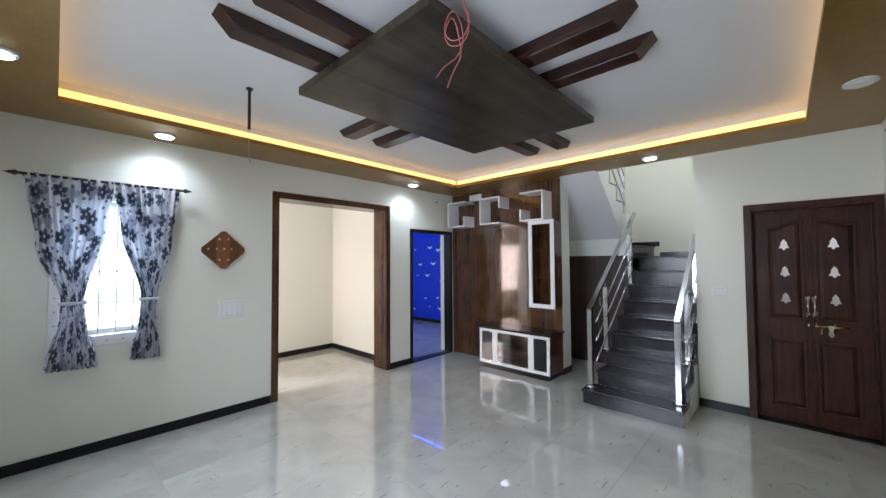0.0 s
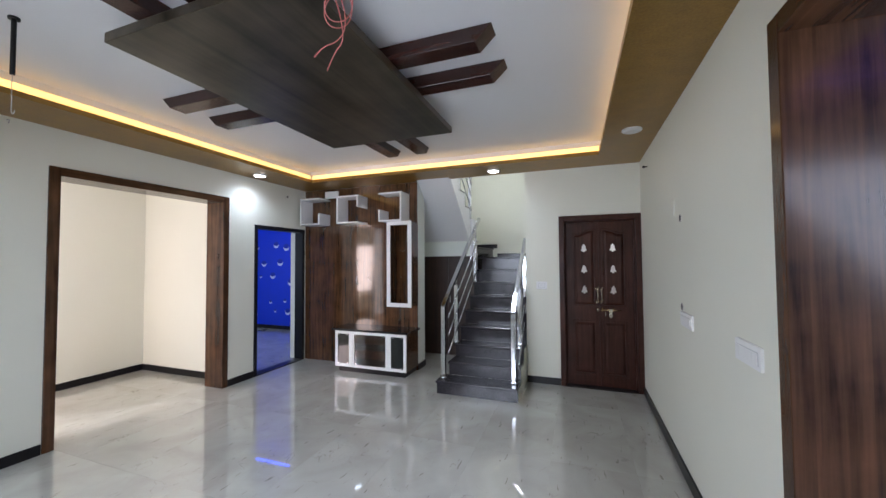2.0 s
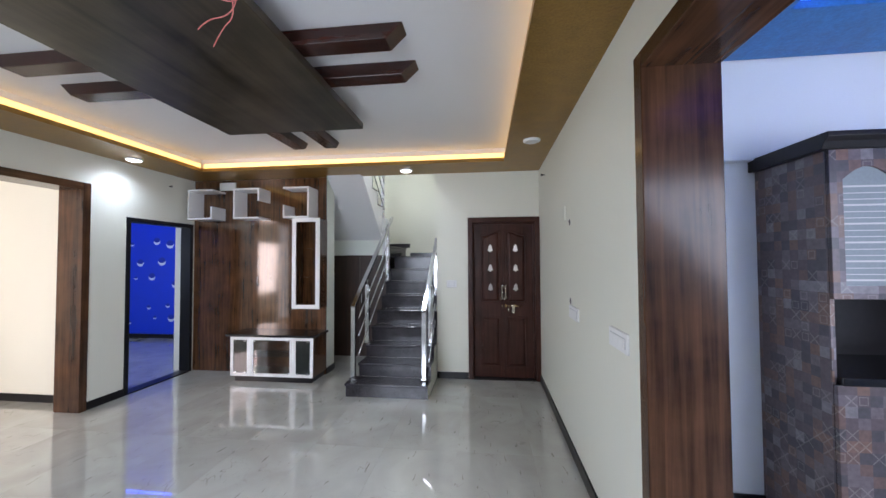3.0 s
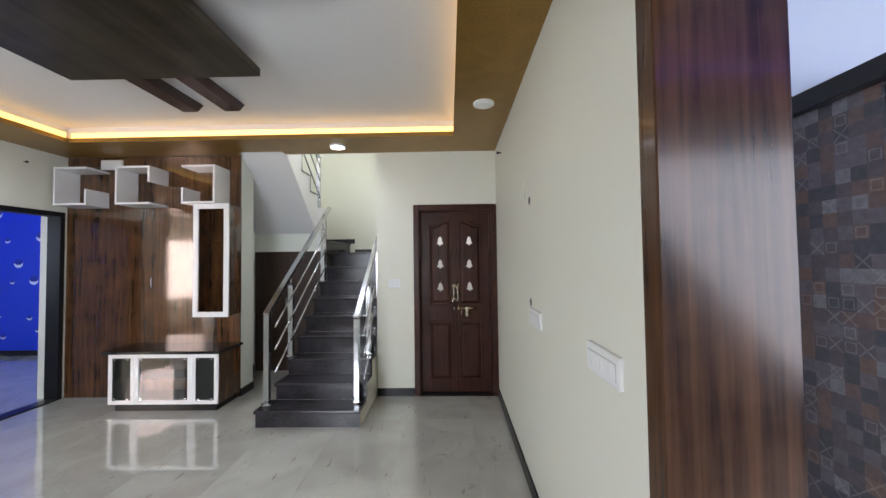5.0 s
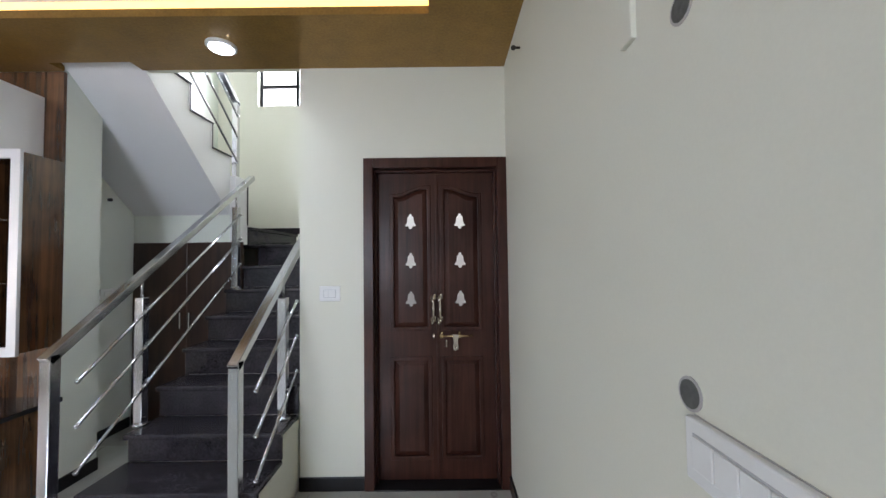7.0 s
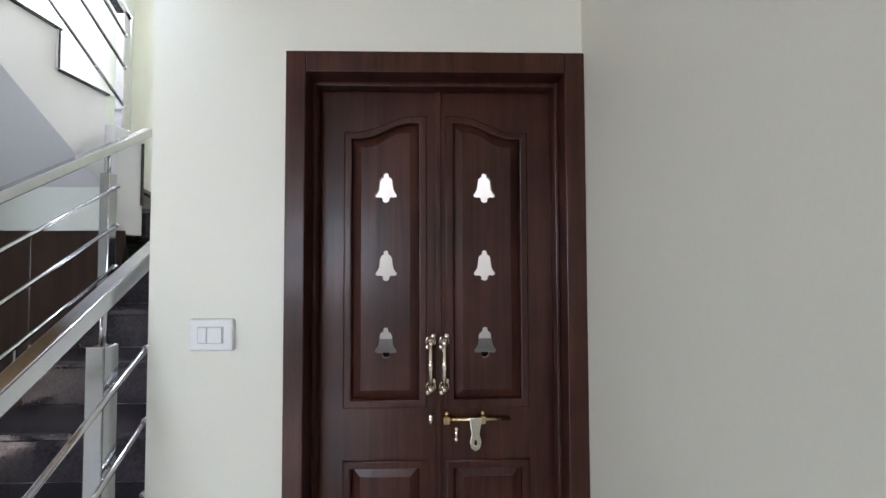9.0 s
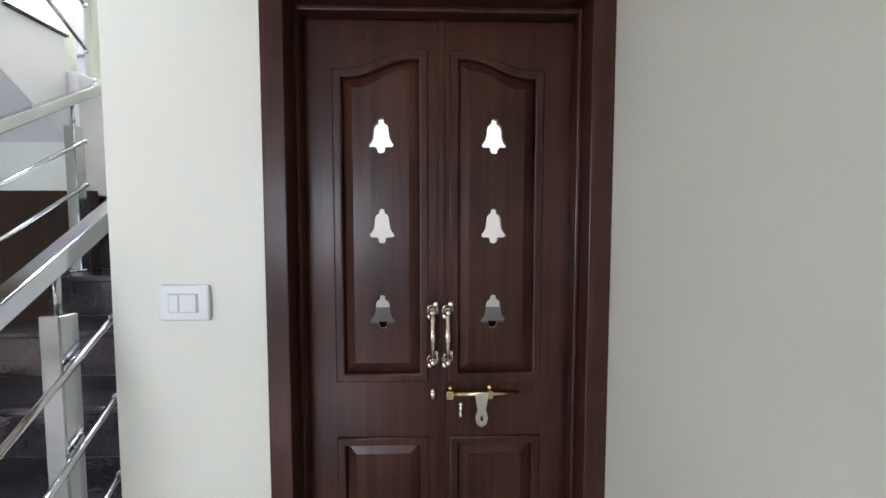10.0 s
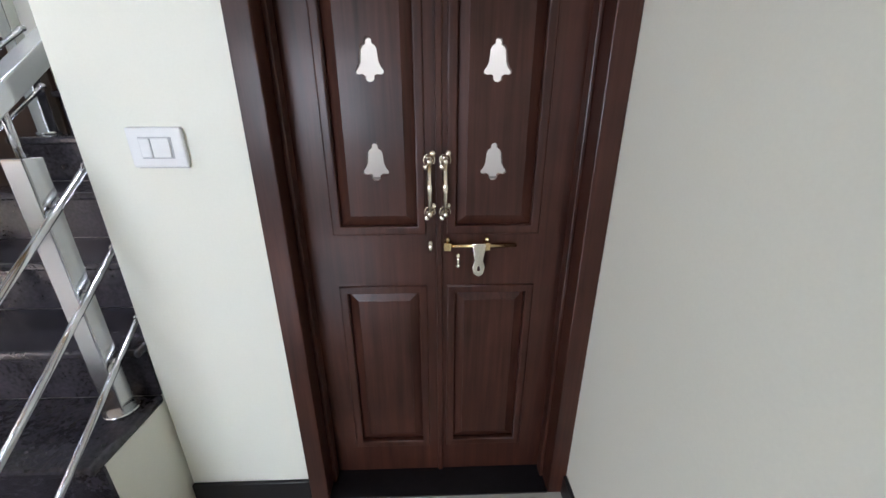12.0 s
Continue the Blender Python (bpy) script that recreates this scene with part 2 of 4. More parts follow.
M_BLUE = mat("blue_wallpaper", (0.003, 0.040, 0.62), 0.45, vary=0.06, bump=0.02)
M_BLUECEIL = mat("blue_texture_paint", (0.03, 0.16, 0.42), 0.5, vary=0.25, scale=12, grain=60, bump=0.3)
M_LED = mat("warm_led_strip", (1, 0.8, 0.5), 0.5, emit=(1.0, 0.58, 0.13), power=1.9, bump=0)
M_LEDBLUE = mat("blue_led_strip", (0.1, 0.2, 1), 0.5, emit=(0.02, 0.07, 1.0), power=9.0, bump=0)
M_LIT = mat("lit_lamp_diffuser", (1, 1, 1), 0.5, emit=(0.92, 0.97, 1.0), power=14.0, bump=0)
M_UNLIT = mat("lamp_diffuser", (0.75, 0.75, 0.74), 0.4, bump=0)
M_SKYCARD = mat("bright_overcast_backdrop", (0.9, 0.9, 0.9), 0.9, emit=(1.0, 1.0, 1.0), power=1.7, bump=0)
M_UPVC = mat("white_window_frame", (0.76, 0.72, 0.70), 0.4, bump=0)
M_GRILL = mat("painted_grill", (0.45, 0.43, 0.42), 0.4, bump=0)
M_GLASSDARK = mat("black_glass", (0.012, 0.014, 0.014), 0.05, bump=0, vary=0.02)
M_GLASS = glass("clear_glass")
M_CABLE = mat("pink_wire", (0.55, 0.16, 0.15), 0.4, bump=0)
M_BLACKPLASTIC = mat("black_conduit", (0.010, 0.010, 0.011), 0.4, bump=0, spec=0.25)
M_DIAMOND = wood("dark_orange_veneer", (0.055, 0.016, 0.005), (0.17, 0.058, 0.016), 0.3)
M_BAND = wood("light_orange_veneer", (0.11, 0.034, 0.008), (0.30, 0.115, 0.03), 0.3, strip=0.03)


# ---- building helpers ----
def link(name, bm, material, parent=None, label=""):
    me = bpy.data.meshes.new(name)
    bm.normal_update()
    bm.to_mesh(me)
    bm.free()
    me.materials.append(material)
    ob = new(name, me)
    if parent:
        ob.parent = parent
    if label:
        ob["label"] = label
    return ob


def part(name, bm, material, parent, label=""):
    return link(name, bm, material, parent, label)


def thing(name, label, category, group="", kind="", at=(0, 0, 0)):
    ob = new(name)
    ob.location = at
    ob.empty_display_size = 0.1
    return tagged(ob, label, category, group, kind)


def box(x0, x1, y0, y1, z0, z1, bevel=0.0, bm=None):
    out = bm or bmesh.new()
    vs = [out.verts.new((x, y, z)) for x in (x0, x1) for y in (y0, y1) for z in (z0, z1)]
    faces = []
    for q in ((0, 1, 3, 2), (4, 6, 7, 5), (0, 4, 5, 1), (2, 3, 7, 6), (0, 2, 6, 4), (1, 5, 7, 3)):
        faces.append(out.faces.new([vs[i] for i in q]))
    if bevel:
        edges = list({e for f in faces for e in f.edges})
        bmesh.ops.bevel(out, geom=edges, offset=bevel, segments=2, affect="EDGES", profile=0.5)
    return out


def boxes(rows, bevel=0.0):
    bm = bmesh.new()
    for r in rows:
        box(*r, bevel=bevel, bm=bm)
    return bm


def prism(points, axis, a, b, bevel=0.0, bm=None):
    """A polygon swept along an axis: points are the two other coordinates in the order x, y, z."""
    out = bm or bmesh.new()

    def put(p, v):
        c = list(p)
        c.insert("xyz".index(axis), v)
        return out.verts.new(c)

    lo, hi = [put(p, a) for p in points], [put(p, b) for p in points]
    fs = [out.faces.new(lo), out.faces.new(hi)]
    n = len(points)
    for i in range(n):
        fs.append(out.faces.new((lo[i], lo[(i + 1) % n], hi[(i + 1) % n], hi[i])))
    bmesh.ops.recalc_face_normals(out, faces=fs)
    if bevel:
        bmesh.ops.bevel(out, geom=list({e for f in fs for e in f.edges}), offset=bevel, segments=2, affect="EDGES", profile=0.5)
    return out


def tube(p0, p1, r, n=12, bm=None, r1=None):
    out = bm or bmesh.new()
    a, b = Vector(p0), Vector(p1)
    m = Matrix.Translation((a + b) / 2) @ (b - a).to_track_quat("Z", "Y").to_matrix().to_4x4()
    made = bmesh.ops.create_cone(out, cap_ends=True, segments=n, radius1=r, radius2=r if r1 is None else r1, depth=(b - a).length, matrix=m)
    for f in {f for v in made["verts"] for f in v.link_faces}:
        f.smooth = len(f.verts) == 4
    return out


def bar(p0, p1, w, h, bevel=0.004, bm=None):
    """A rectangular bar from p0 to p1."""
    a, b = Vector(p0), Vector(p1)
    d = (b - a).length
    piece = box(-w / 2, w / 2, -h / 2, h / 2, 0, d, bevel)
    bmesh.ops.transform(piece, matrix=Matrix.Translation(a) @ (b - a).to_track_quat("Z", "Y").to_matrix().to_4x4(), verts=piece.verts[:])
    if bm is None:
        return piece
    tmp = bpy.data.meshes.new("tmp")
    piece.to_mesh(tmp)
    piece.free()
    bm.from_mesh(tmp)
    bpy.data.meshes.remove(tmp)
    return bm


def ball(c, r, bm=None, scale=(1, 1, 1), u=12, v=8):
    out = bm or bmesh.new()
    made = bmesh.ops.create_uvsphere(out, u_segments=u, v_segments=v, radius=r, matrix=Matrix.Translation(c) @ Matrix.Diagonal((*scale, 1)))
    for f in {f for w in made["verts"] for f in w.link_faces}:
        f.smooth = True
    return out


def cutout(loops, y0, y1, bevel=0.0):
    """A board in the xz plane from y0 to y1: the first loop is its outline, the others are holes."""
    cu = bpy.data.curves.new("outline", "CURVE")
    cu.dimensions, cu.fill_mode, cu.extrude, cu.bevel_depth = "2D", "BOTH", (y1 - y0) / 2 - bevel, bevel
    for loop in loops:
        sp = cu.splines.new("POLY")
        sp.points.add(len(loop) - 1)
        for q, (x, z) in zip(sp.points, loop):
            q.co = (x, z, 0, 1)
        sp.use_cyclic_u = True
    ob = bpy.data.objects.new("outline", cu)
    me = bpy.data.meshes.new_from_object(ob)
    bm = bmesh.new()
    bm.from_mesh(me)
    bpy.data.objects.remove(ob)
    bpy.data.curves.remove(cu)
    bpy.data.meshes.remove(me)
    for v in bm.verts:
        x, z, d = v.co
        v.co = (x, (y0 + y1) / 2 + d, z)
    bmesh.ops.recalc_face_normals(bm, faces=bm.faces[:])
    return bm


def cable(points, r, res=3):
    cu = bpy.data.curves.new("cable", "CURVE")
    cu.dimensions, cu.bevel_depth, cu.bevel_resolution, cu.resolution_u = "3D", r, res, 8
    sp = cu.splines.new("NURBS")
    sp.points.add(len(points) - 1)
    for q, c in zip(sp.points, points):
        q.co = (*c, 1)
    sp.use_endpoint_u, sp.order_u = True, 3
    ob = bpy.data.objects.new("cable", cu)
    me = bpy.data.meshes.new_from_object(ob)
    bm = bmesh.new()
    bm.from_mesh(me)
    bpy.data.objects.remove(ob)
    bpy.data.curves.remove(cu)
    bpy.data.meshes.remove(me)
    return bm


def structure(name, bm, material, label, category):
    return tagged(link(name, bm, material), label, category, kind="structure")


# ---- the plan (metres) ----
T = 0.27                     # wall thickness
CZ = 2.87                    # raised tray ceiling
S = 2.70                     # underside of the gold ceiling border
BACK = -5.30
TOP = 5.3

# walls
structure("wall_west", boxes([
    (W - T, W, BACK - 0.2, -4.72, 0, 3.0), (W - T, W, -4.72, -4.15, 0, 0.96), (W - T, W, -4.72, -4.15, 2.10, 3.0),
    (W - T, W, -4.15, -3.08, 0, 3.0), (W - T, W, -3.08, -1.40, 2.375, 3.0), (W - T, W, -1.40, -1.0, 0, 3.0),
    (W - T, W, -1.0, -0.03, 2.07, 3.0), (W - T, W, -0.03, 2.3, 0, 3.0)]), M_WALL, "pale cream painted wall with an assumed window and two openings", "wall")
structure("wall_television", boxes([(W + 0.001, -2.84, 0.02, 0.27, 0, 3.0)]), M_MINT, "pale mint painted end wall behind the television panel", "wall")
structure("wall_north", boxes([(-1.305, -0.895, 0, 0.16, 0, TOP), (-0.895, 0.0274, 0, 0.16, 2.105, TOP)]), M_WALL, "cream painted wall around the dark double door", "wall")
structure("wall_stair", boxes([(-1.305, -1.16, 0.161, 2.2, 0, TOP)]), M_WALL, "cream painted side wall of the staircase", "wall")
SKEW = 0.0275 / 3.12             # the long wall opens slightly towards the double door
structure("wall_east", prism([(0, -3.12), (0.0275, 0.0), (0.0275, 2.4), (0.284, 2.4), (0.284, -3.12)], "z", 0, 3.0), M_WALL, "plain cream painted long wall with switch plates", "wall")
structure("wall_east_end", boxes([(0, 0.284, -4.75, -3.12, 2.425, 3.0), (0, 0.284, BACK - 0.2, -4.75, 0, 3.0)]), M_WALL, "cream painted wall around the kitchen opening", "wall")
# unseen wall; its window is assumed, to let in the added back light
structure("wall_south", boxes([(W, 0, BACK - 0.2, BACK, 0, 0.85), (W, 0, BACK - 0.2, BACK, 2.25, 3.0), (W, -3.3, BACK - 0.2, BACK, 0.85, 2.25), (-1.5, 0, BACK - 0.2, BACK, 0.85, 2.25)]), M_WALL, "cream painted wall with an assumed window", "wall")
structure("wall_stair_end", boxes([(-3.35, -2.70, 2.2, 2.36, 0, TOP), (-2.70, -1.75, 2.2, 2.36, 0, 3.41), (-2.70, -1.75, 2.2, 2.36, 4.2, TOP), (-1.75, -1.16, 2.2, 2.36, 0, TOP)]), M_WALL, "cream painted end wall of the stairwell with a high window", "wall")
structure("wall_under_stair", boxes([(-3.35, -3.2, 0.271, 2.2, 0, TOP), (-3.199, -2.33, 0.98, 1.08, 1.63, 1.89)]), M_MINT, "pale mint painted wall beneath the stair", "wall")
structure("wall_upper_storey", boxes([(-3.35, -1.16, -0.16, -0.0, 3.05, TOP)]), M_WALL, "painted wall of the upper floor", "wall")
# side room
structure("wall_side_room", boxes([(-6.83, -6.67, -1.25, -1.09, 0, 3.0), (-6.83, -6.67, -3.7, -1.25, 0, 3.0), (-6.83, -6.67, -4.7, -3.7, 0, 0.7), (-6.83, -6.67, -4.7, -3.7, 2.0, 3.0), (-6.83, -6.67, -5.0, -4.7, 0, 3.0),
                                   (-6.67, W - T, -1.25, -1.12, 0, 3.0), (-6.67, W - T, -5.0, -4.85, 0, 3.0)]), M_WALL, "warm cream painted walls of the side room", "wall")
# blue room
structure("wall_blue_room", boxes([(-8.4, W - T, 1.88, 2.04, 0, 3.0)]), M_BLUE, "vivid blue wallpaper with water drops", "wall")
structure("wall_blue_room_side", boxes([(-8.5, -8.4, -1.1, 2.04, 0, 3.0), (-8.4, -6.83, -1.1, -1.0, 0, 3.0), (-6.83, W - T, -1.118, -1.02, 0, 3.0)]), M_WALL, "cream painted walls of the blue room", "wall")
# puja room behind the double door
structure("wall_puja_room", boxes([(-1.16, 0.0, 1.17, 1.35, 0, 2.75)]), M_WHITE, "white painted back wall of the prayer room", "wall")
# kitchen
structure("wall_kitchen_north", boxes([(0.284, 3.6, -2.27, -2.1, 0, 2.16), (0.284, 3.6, -2.33, -2.1, 2.16, 3.0)]), M_KITCHEN, "pale white kitchen wall with a projecting beam", "wall")
structure("wall_kitchen_far", boxes([(3.45, 3.6, -5.5, -2.34, 0, 3.0)]), M_KITCHEN, "pale white far kitchen wall", "wall")
structure("wall_kitchen_south", boxes([(0.284, 3.45, -5.5, -5.35, 0, 3.0)]), M_KITCHEN, "pale white kitchen wall", "wall")

# ceilings: gold border around a raised white tray
structure("ceiling_tray", boxes([(W - T, 0.284, BACK - 0.2, 0.0, CZ, 3.05)]), M_WHITE, "white raised tray ceiling", "ceiling")
TX0, TX1, TY0, TY1 = -4.28, -0.443, -4.76, -0.514
structure("ceiling_border", boxes([(W, TX0, BACK, 0.0, S, S + 0.042), (TX1, 0.0274, BACK, 0.0, S, S + 0.042), (TX0, -2.84, TY1, 0.0, S, S + 0.042), (-2.84, -2.328, TY1, -0.10, S, S + 0.042), (-2.328, TX1, TY1, 0.0, S, S + 0.042), (TX0, TX1, BACK, TY0, S, S + 0.042)]), M_GOLD, "gold textured dropped ceiling border", "ceiling")
structure("ceiling_edge", boxes([(-2.328, -1.31, 0.001, 0.055, S + 0.01, 3.05)]), M_WALL, "plastered edge of the upper floor", "ceiling")
e = 0.06
structure("ceiling_cove", boxes([(W, TX0 - e, BACK, 0.0, S + 0.043, CZ), (TX1 + e, 0, BACK, 0.0, S + 0.043, CZ), (TX0 - e, -2.84, TY1 + e, 0.0, S + 0.043, CZ), (-2.84, -2.328, TY1 + e, -0.10, S + 0.043, CZ), (-2.328, TX1 + e, TY1 + e, 0.0, S + 0.043, CZ), (TX0 - e, TX1 + e, BACK, TY0 - e, S + 0.043, CZ)]), M_WHITE, "white cove recess above the ceiling border", "ceiling")
structure("ceiling_side_room", boxes([(-6.83, W - T, -5.0, -1.12, 2.9, 3.05), (-8.5, W - T, -1.118, 2.04, 2.9, 3.05)]), M_WHITE, "white ceilings of the side rooms", "ceiling")
structure("ceiling_stairwell", boxes([(-3.35, -1.16, -0.16, 2.36, TOP, TOP + 0.1)]), M_WHITE, "white ceiling high above the stairs", "ceiling")
structure("ceiling_puja_room", boxes([(-1.16, 0.0, 0.161, 1.35, 2.75, 2.9)]), M_WHITE, "white ceiling of the prayer room", "ceiling")
structure("ceiling_kitchen", boxes([(0.284, 3.6, -5.5, -5.0, 2.79, 2.83), (0.284, 3.6, -2.815, -2.34, 2.79, 2.83), (0.284, 0.85, -5.0, -2.815, 2.79, 2.83), (3.1, 3.6, -5.0, -2.815, 2.79, 2.83), (0.284, 3.6, -5.5, -2.1, 3.0, 3.1)]), M_BLUECEIL, "blue textured dropped kitchen ceiling", "ceiling")

# floor
structure("floor", boxes([(-8.6, 3.7, -5.6, 2.4, -0.12, -0.0035)]), M_GROUT, "pale bed beneath the floor tiles", "floor")

# skirting
B = 0.085
def skirting(name, rows):
    return structure(name, boxes([(*r, 0.0, B) for r in rows], 0.003), M_BLACK, "black granite skirting", "baseboard")
skirting("baseboard", [(W, W + 0.014, BACK, -3.085), (W, W + 0.014, -1.395, -1.005), (W + 0.002, -2.84, 0.006, 0.02), (-2.84, -2.826, 0.006, 0.27), (-1.304, -0.895, -0.014, 0.0),
                       (-3.2, -3.186, 0.27, 0.95), (-6.67, -6.656, -4.84, -1.264), (-6.67, W - T - 0.02, -1.264, -1.25), (-8.4, W - T, 1.866, 1.88), (0.29, 1.05, -2.284, -2.27)])


structure("baseboard_east", prism([(-0.014, -3.115), (0.0, -3.115), (0.0273, -0.021), (0.0133, -0.021)], "z", 0.0, B), M_BLACK, "black granite skirting", "baseboard")

# ---- openings: frames and doors ----
def lined_opening(name, x0, x1, y0, y1, top, face, label):
    """A wood-lined opening in a wall that runs along y; x0 < x1 are the lining's faces."""
    t = thing(name, label, "door frame", kind="structure")
    part("jamb", box(x0, x1, y0, y0 + face, 0, top, 0.004), M_JAMB, t)
    part("jamb", box(x0, x1, y1 - face, y1, 0, top, 0.004), M_JAMB, t)
    part("head", box(x0, x1, y0 + face, y1 - face, top - face, top, 0.004), M_JAMBX, t)
    return t


lined_opening("trim_side_room_opening", W - T - 0.012, W + 0.018, -3.08, -1.40, 2.375, 0.075, "wide opening lined in glossy brown wood laminate")
lined_opening("trim_kitchen_opening", -0.018, 0.296, -4.75, -3.12, 2.425, 0.075, "kitchen opening lined in glossy dark brown laminate")

blue_frame = thing("door_frame_blue_room", "black painted door frame of the blue room", "door frame", kind="structure")
for y in (-1.0, -0.08):
    part("jamb", box(W - 0.14, W + 0.012, y, y + 0.05, 0, 2.07, 0.003), M_BLACKPLASTIC, blue_frame)
part("head", box(W - 0.14, W + 0.012, -0.95, -0.08, 2.02, 2.07, 0.003), M_BLACKPLASTIC, blue_frame)
part("threshold", box(W - 0.14, W + 0.012, -0.95, -0.08, -0.003, 0.012, 0.003), M_BLACK, blue_frame)

# ---- stairs ----
LEVEL = [0.155, 0.315, 0.475, 0.665, 0.85, 1.035, 1.22, 1.41, 1.612]
RISE = LEVEL[0]
NOSE = [-0.78, -0.53, -0.26, -0.03, 0.20, 0.44, 0.67, 0.93, 1.19]
stair = thing("staircase", "dark granite staircase rising beside a cream wall", "staircase", at=(-1.8, -0.8, 0))
def sub(name, bm, material, parent, label=""):
    ob = part(name, bm, material, parent, label)
    ob.matrix_parent_inverse = Matrix.Translation(parent.location).inverted()
    return ob
for k, y in enumerate(NOSE):
    z = LEVEL[k]
    x0 = -2.27 if k == 0 else -2.20
    end = NOSE[k + 1] + 0.036 if k < 8 else 2.2
    xl = -2.33 if k == 8 else x0
    sub("tread", box(xl, -1.312, y, end, z - 0.03, z, 0.009), M_STEP, stair)
    sub("riser", box(x0 + 0.01, -1.314, y + 0.03, y + 0.038, (LEVEL[k - 1] if k else 0.0) + 0.0005, z - 0.03), M_STEP, stair)
flank = [(NOSE[0] + 0.038, 0.0)]
for k, y in enumerate(NOSE):
    flank += [(y + 0.038, LEVEL[k] - 0.03), ((NOSE[k + 1] + 0.038) if k < 8 else 2.2, LEVEL[k] - 0.03)]
core = prism(flank + [(2.2, 0.0)], "x", -2.17, -1.316)
sub("core", core, M_WALL, stair, "cream plastered flank of the stairs")
# winding steps fan out from the pier; each tread is a slab over its block
for k, (z, plan) in enumerate(((1.787, [(-2.37, 1.175), (-2.255, 1.215), (-2.19, 2.198), (-3.199, 2.198), (-3.199, 1.195), (-2.37, 1.195)]),
                               (1.972, [(-2.38, 1.20), (-2.82, 2.198), (-3.199, 2.198), (-3.199, 1.20)]),
                               (2.157, [(-2.42, 1.20), (-3.199, 1.7), (-3.199, 1.20)]))):
    sub("winder_tread", prism(plan, "z", z - 0.03, z, 0.004), M_STEP, stair)
    block = [(x - (0.02 if x > -3.19 else 0.0), max(y, 1.195)) for x, y in plan]
    sub("winder_riser", prism(block, "z", z - 0.174, z - 0.031), M_STEP, stair)
sub("winder_skirting", boxes([(-3.19, -2.122, 2.184, 2.199, 1.788, 1.866), (-2.121, -1.32, 2.184, 2.199, 1.613, 1.688)], 0.002), M_STEP, stair)
sub("pier_edge", boxes([(-2.279, -2.272, 1.172, 1.188, 1.80, 2.19), (-2.36, -2.28, 1.1905, 1.196, 2.185, 2.199)]), M_STEP, stair, "thin dark granite edge strip on the pier")
sub("newel_wall", box(-2.41, -2.28, 0.985, 1.19, 1.613, 2.24, 0.004), M_WHITE, stair, "white plastered newel pier")
# upper flight, coming back over the storage recess
upper = thing("upper_stair_flight", "white plastered upper stair flight with sloping underside", "staircase", at=(-2.8, 0.5, 2.3))
GO, UP, Y_UP, Z_UP = 0.272, 0.207, 0.985, 2.41
yy, zz = Y_UP, Z_UP
pts = []
while yy > -0.02:
    pts += [(yy, zz), (yy - GO, zz)]
    yy, zz = yy - GO, zz + UP
outline = [(0.979, 1.878), (0.979, Z_UP)] + pts[1:-1] + [(0.002, pts[-2][1]), (0.002, CZ - 0.002), (-0.098, CZ - 0.002), (-0.098, 2.815)]
sub("flight", prism(outline, "x", -3.199, -2.331), M_WHITE, upper)
for i in range(3):
    y1, z1 = Y_UP - GO * i, Z_UP + UP * i
    sub("tread", box(-3.199, -2.315, y1 - GO, y1 + 0.006, z1 + 0.001, z1 + 0.012, 0.002), M_STEP, upper)
    sub("riser", box(-3.199, -2.322, y1 - GO - 0.012, y1 - GO - 0.0005, z1 + 0.013, z1 + UP), M_WHITE, upper)
    sub("edge_line", box(-2.329, -2.319, y1 - GO - 0.009, y1 - GO - 0.0005, z1 + 0.013, z1 + UP), M_STEP, upper)

# railings
def railing(name, x, y0, ytop, posts, runs, label, slope, z_at=1.0, foot=RISE, newel=True, inner=0.03):
    """Handrail height at y0 is z_at; posts are (y, foot height); runs are the stretches of thin bars."""
    t = thing(name, label, "railing", group="stair railings", at=(x, y0, foot))

    def zr(y):
        return z_at + (y - y0) * slope
    sub("newel", bar((x, y0, foot + 0.012), (x, y0, zr(y0) + 0.012), 0.05, 0.05), M_CHROME, t)
    sub("base_flange", tube((x, y0, foot), (x, y0, foot + 0.014), 0.05, 20), M_CHROME, t)
    e = -0.025 if ytop > y0 else 0.025
    sub("handrail", bar((x, y0 + e, zr(y0 + e)), (x, ytop, zr(ytop)), 0.05, 0.045), M_CHROME, t)
    for y, z in posts:
        sub("post", bar((x, y, z), (x, y, zr(y) - 0.135), 0.052, 0.05), M_CHROME, t)
        sub("pin", tube((x, y, zr(y) - 0.135), (x, y, zr(y) - 0.01), 0.008), M_CHROME, t)
        sub("base_flange", tube((x, y, z), (x, y, z + 0.012), 0.045, 20), M_CHROME, t)
    for a, b, drop in runs:
        for d in drop:
            xo = x + inner
            bm = tube((xo, a, zr(a) - d), (xo, b, zr(b) - d), 0.009)
            ball((xo, a, zr(a) - d), 0.012, bm)
            ball((xo, b, zr(b) - d), 0.012, bm)
            sub("rail_bar", bm, M_CHROME, t)
    for y, z in posts:
        for a, b, drop in runs:
            if a - 0.01 <= y <= b + 0.01:
                for d in drop:
                    sub("clamp", tube((x, y, zr(y) - d), (x + inner, y, zr(y) - d), 0.007), M_CHROME, t)
    return t


DROPS, DROPS_R = (0.215, 0.43, 0.655), (0.25, 0.475, 0.70)
railing("stair_railing", -2.215, -0.63, 1.15, [(-0.118, LEVEL[2]), (0.88, LEVEL[6])], [(-0.53, -0.10, DROPS), (-0.13, 0.90, DROPS)], "polished steel stair railing with square posts and three bars", 0.70, 1.01)
railing("stair_railing", -1.385, -0.575, 0.60, [(-0.06, LEVEL[2]), (0.5, LEVEL[5])], [(-0.47, 0.045, DROPS_R), (0.2, 0.6, DROPS_R)], "polished steel stair railing beside the cream wall", 0.77, 0.955, inner=0.042)
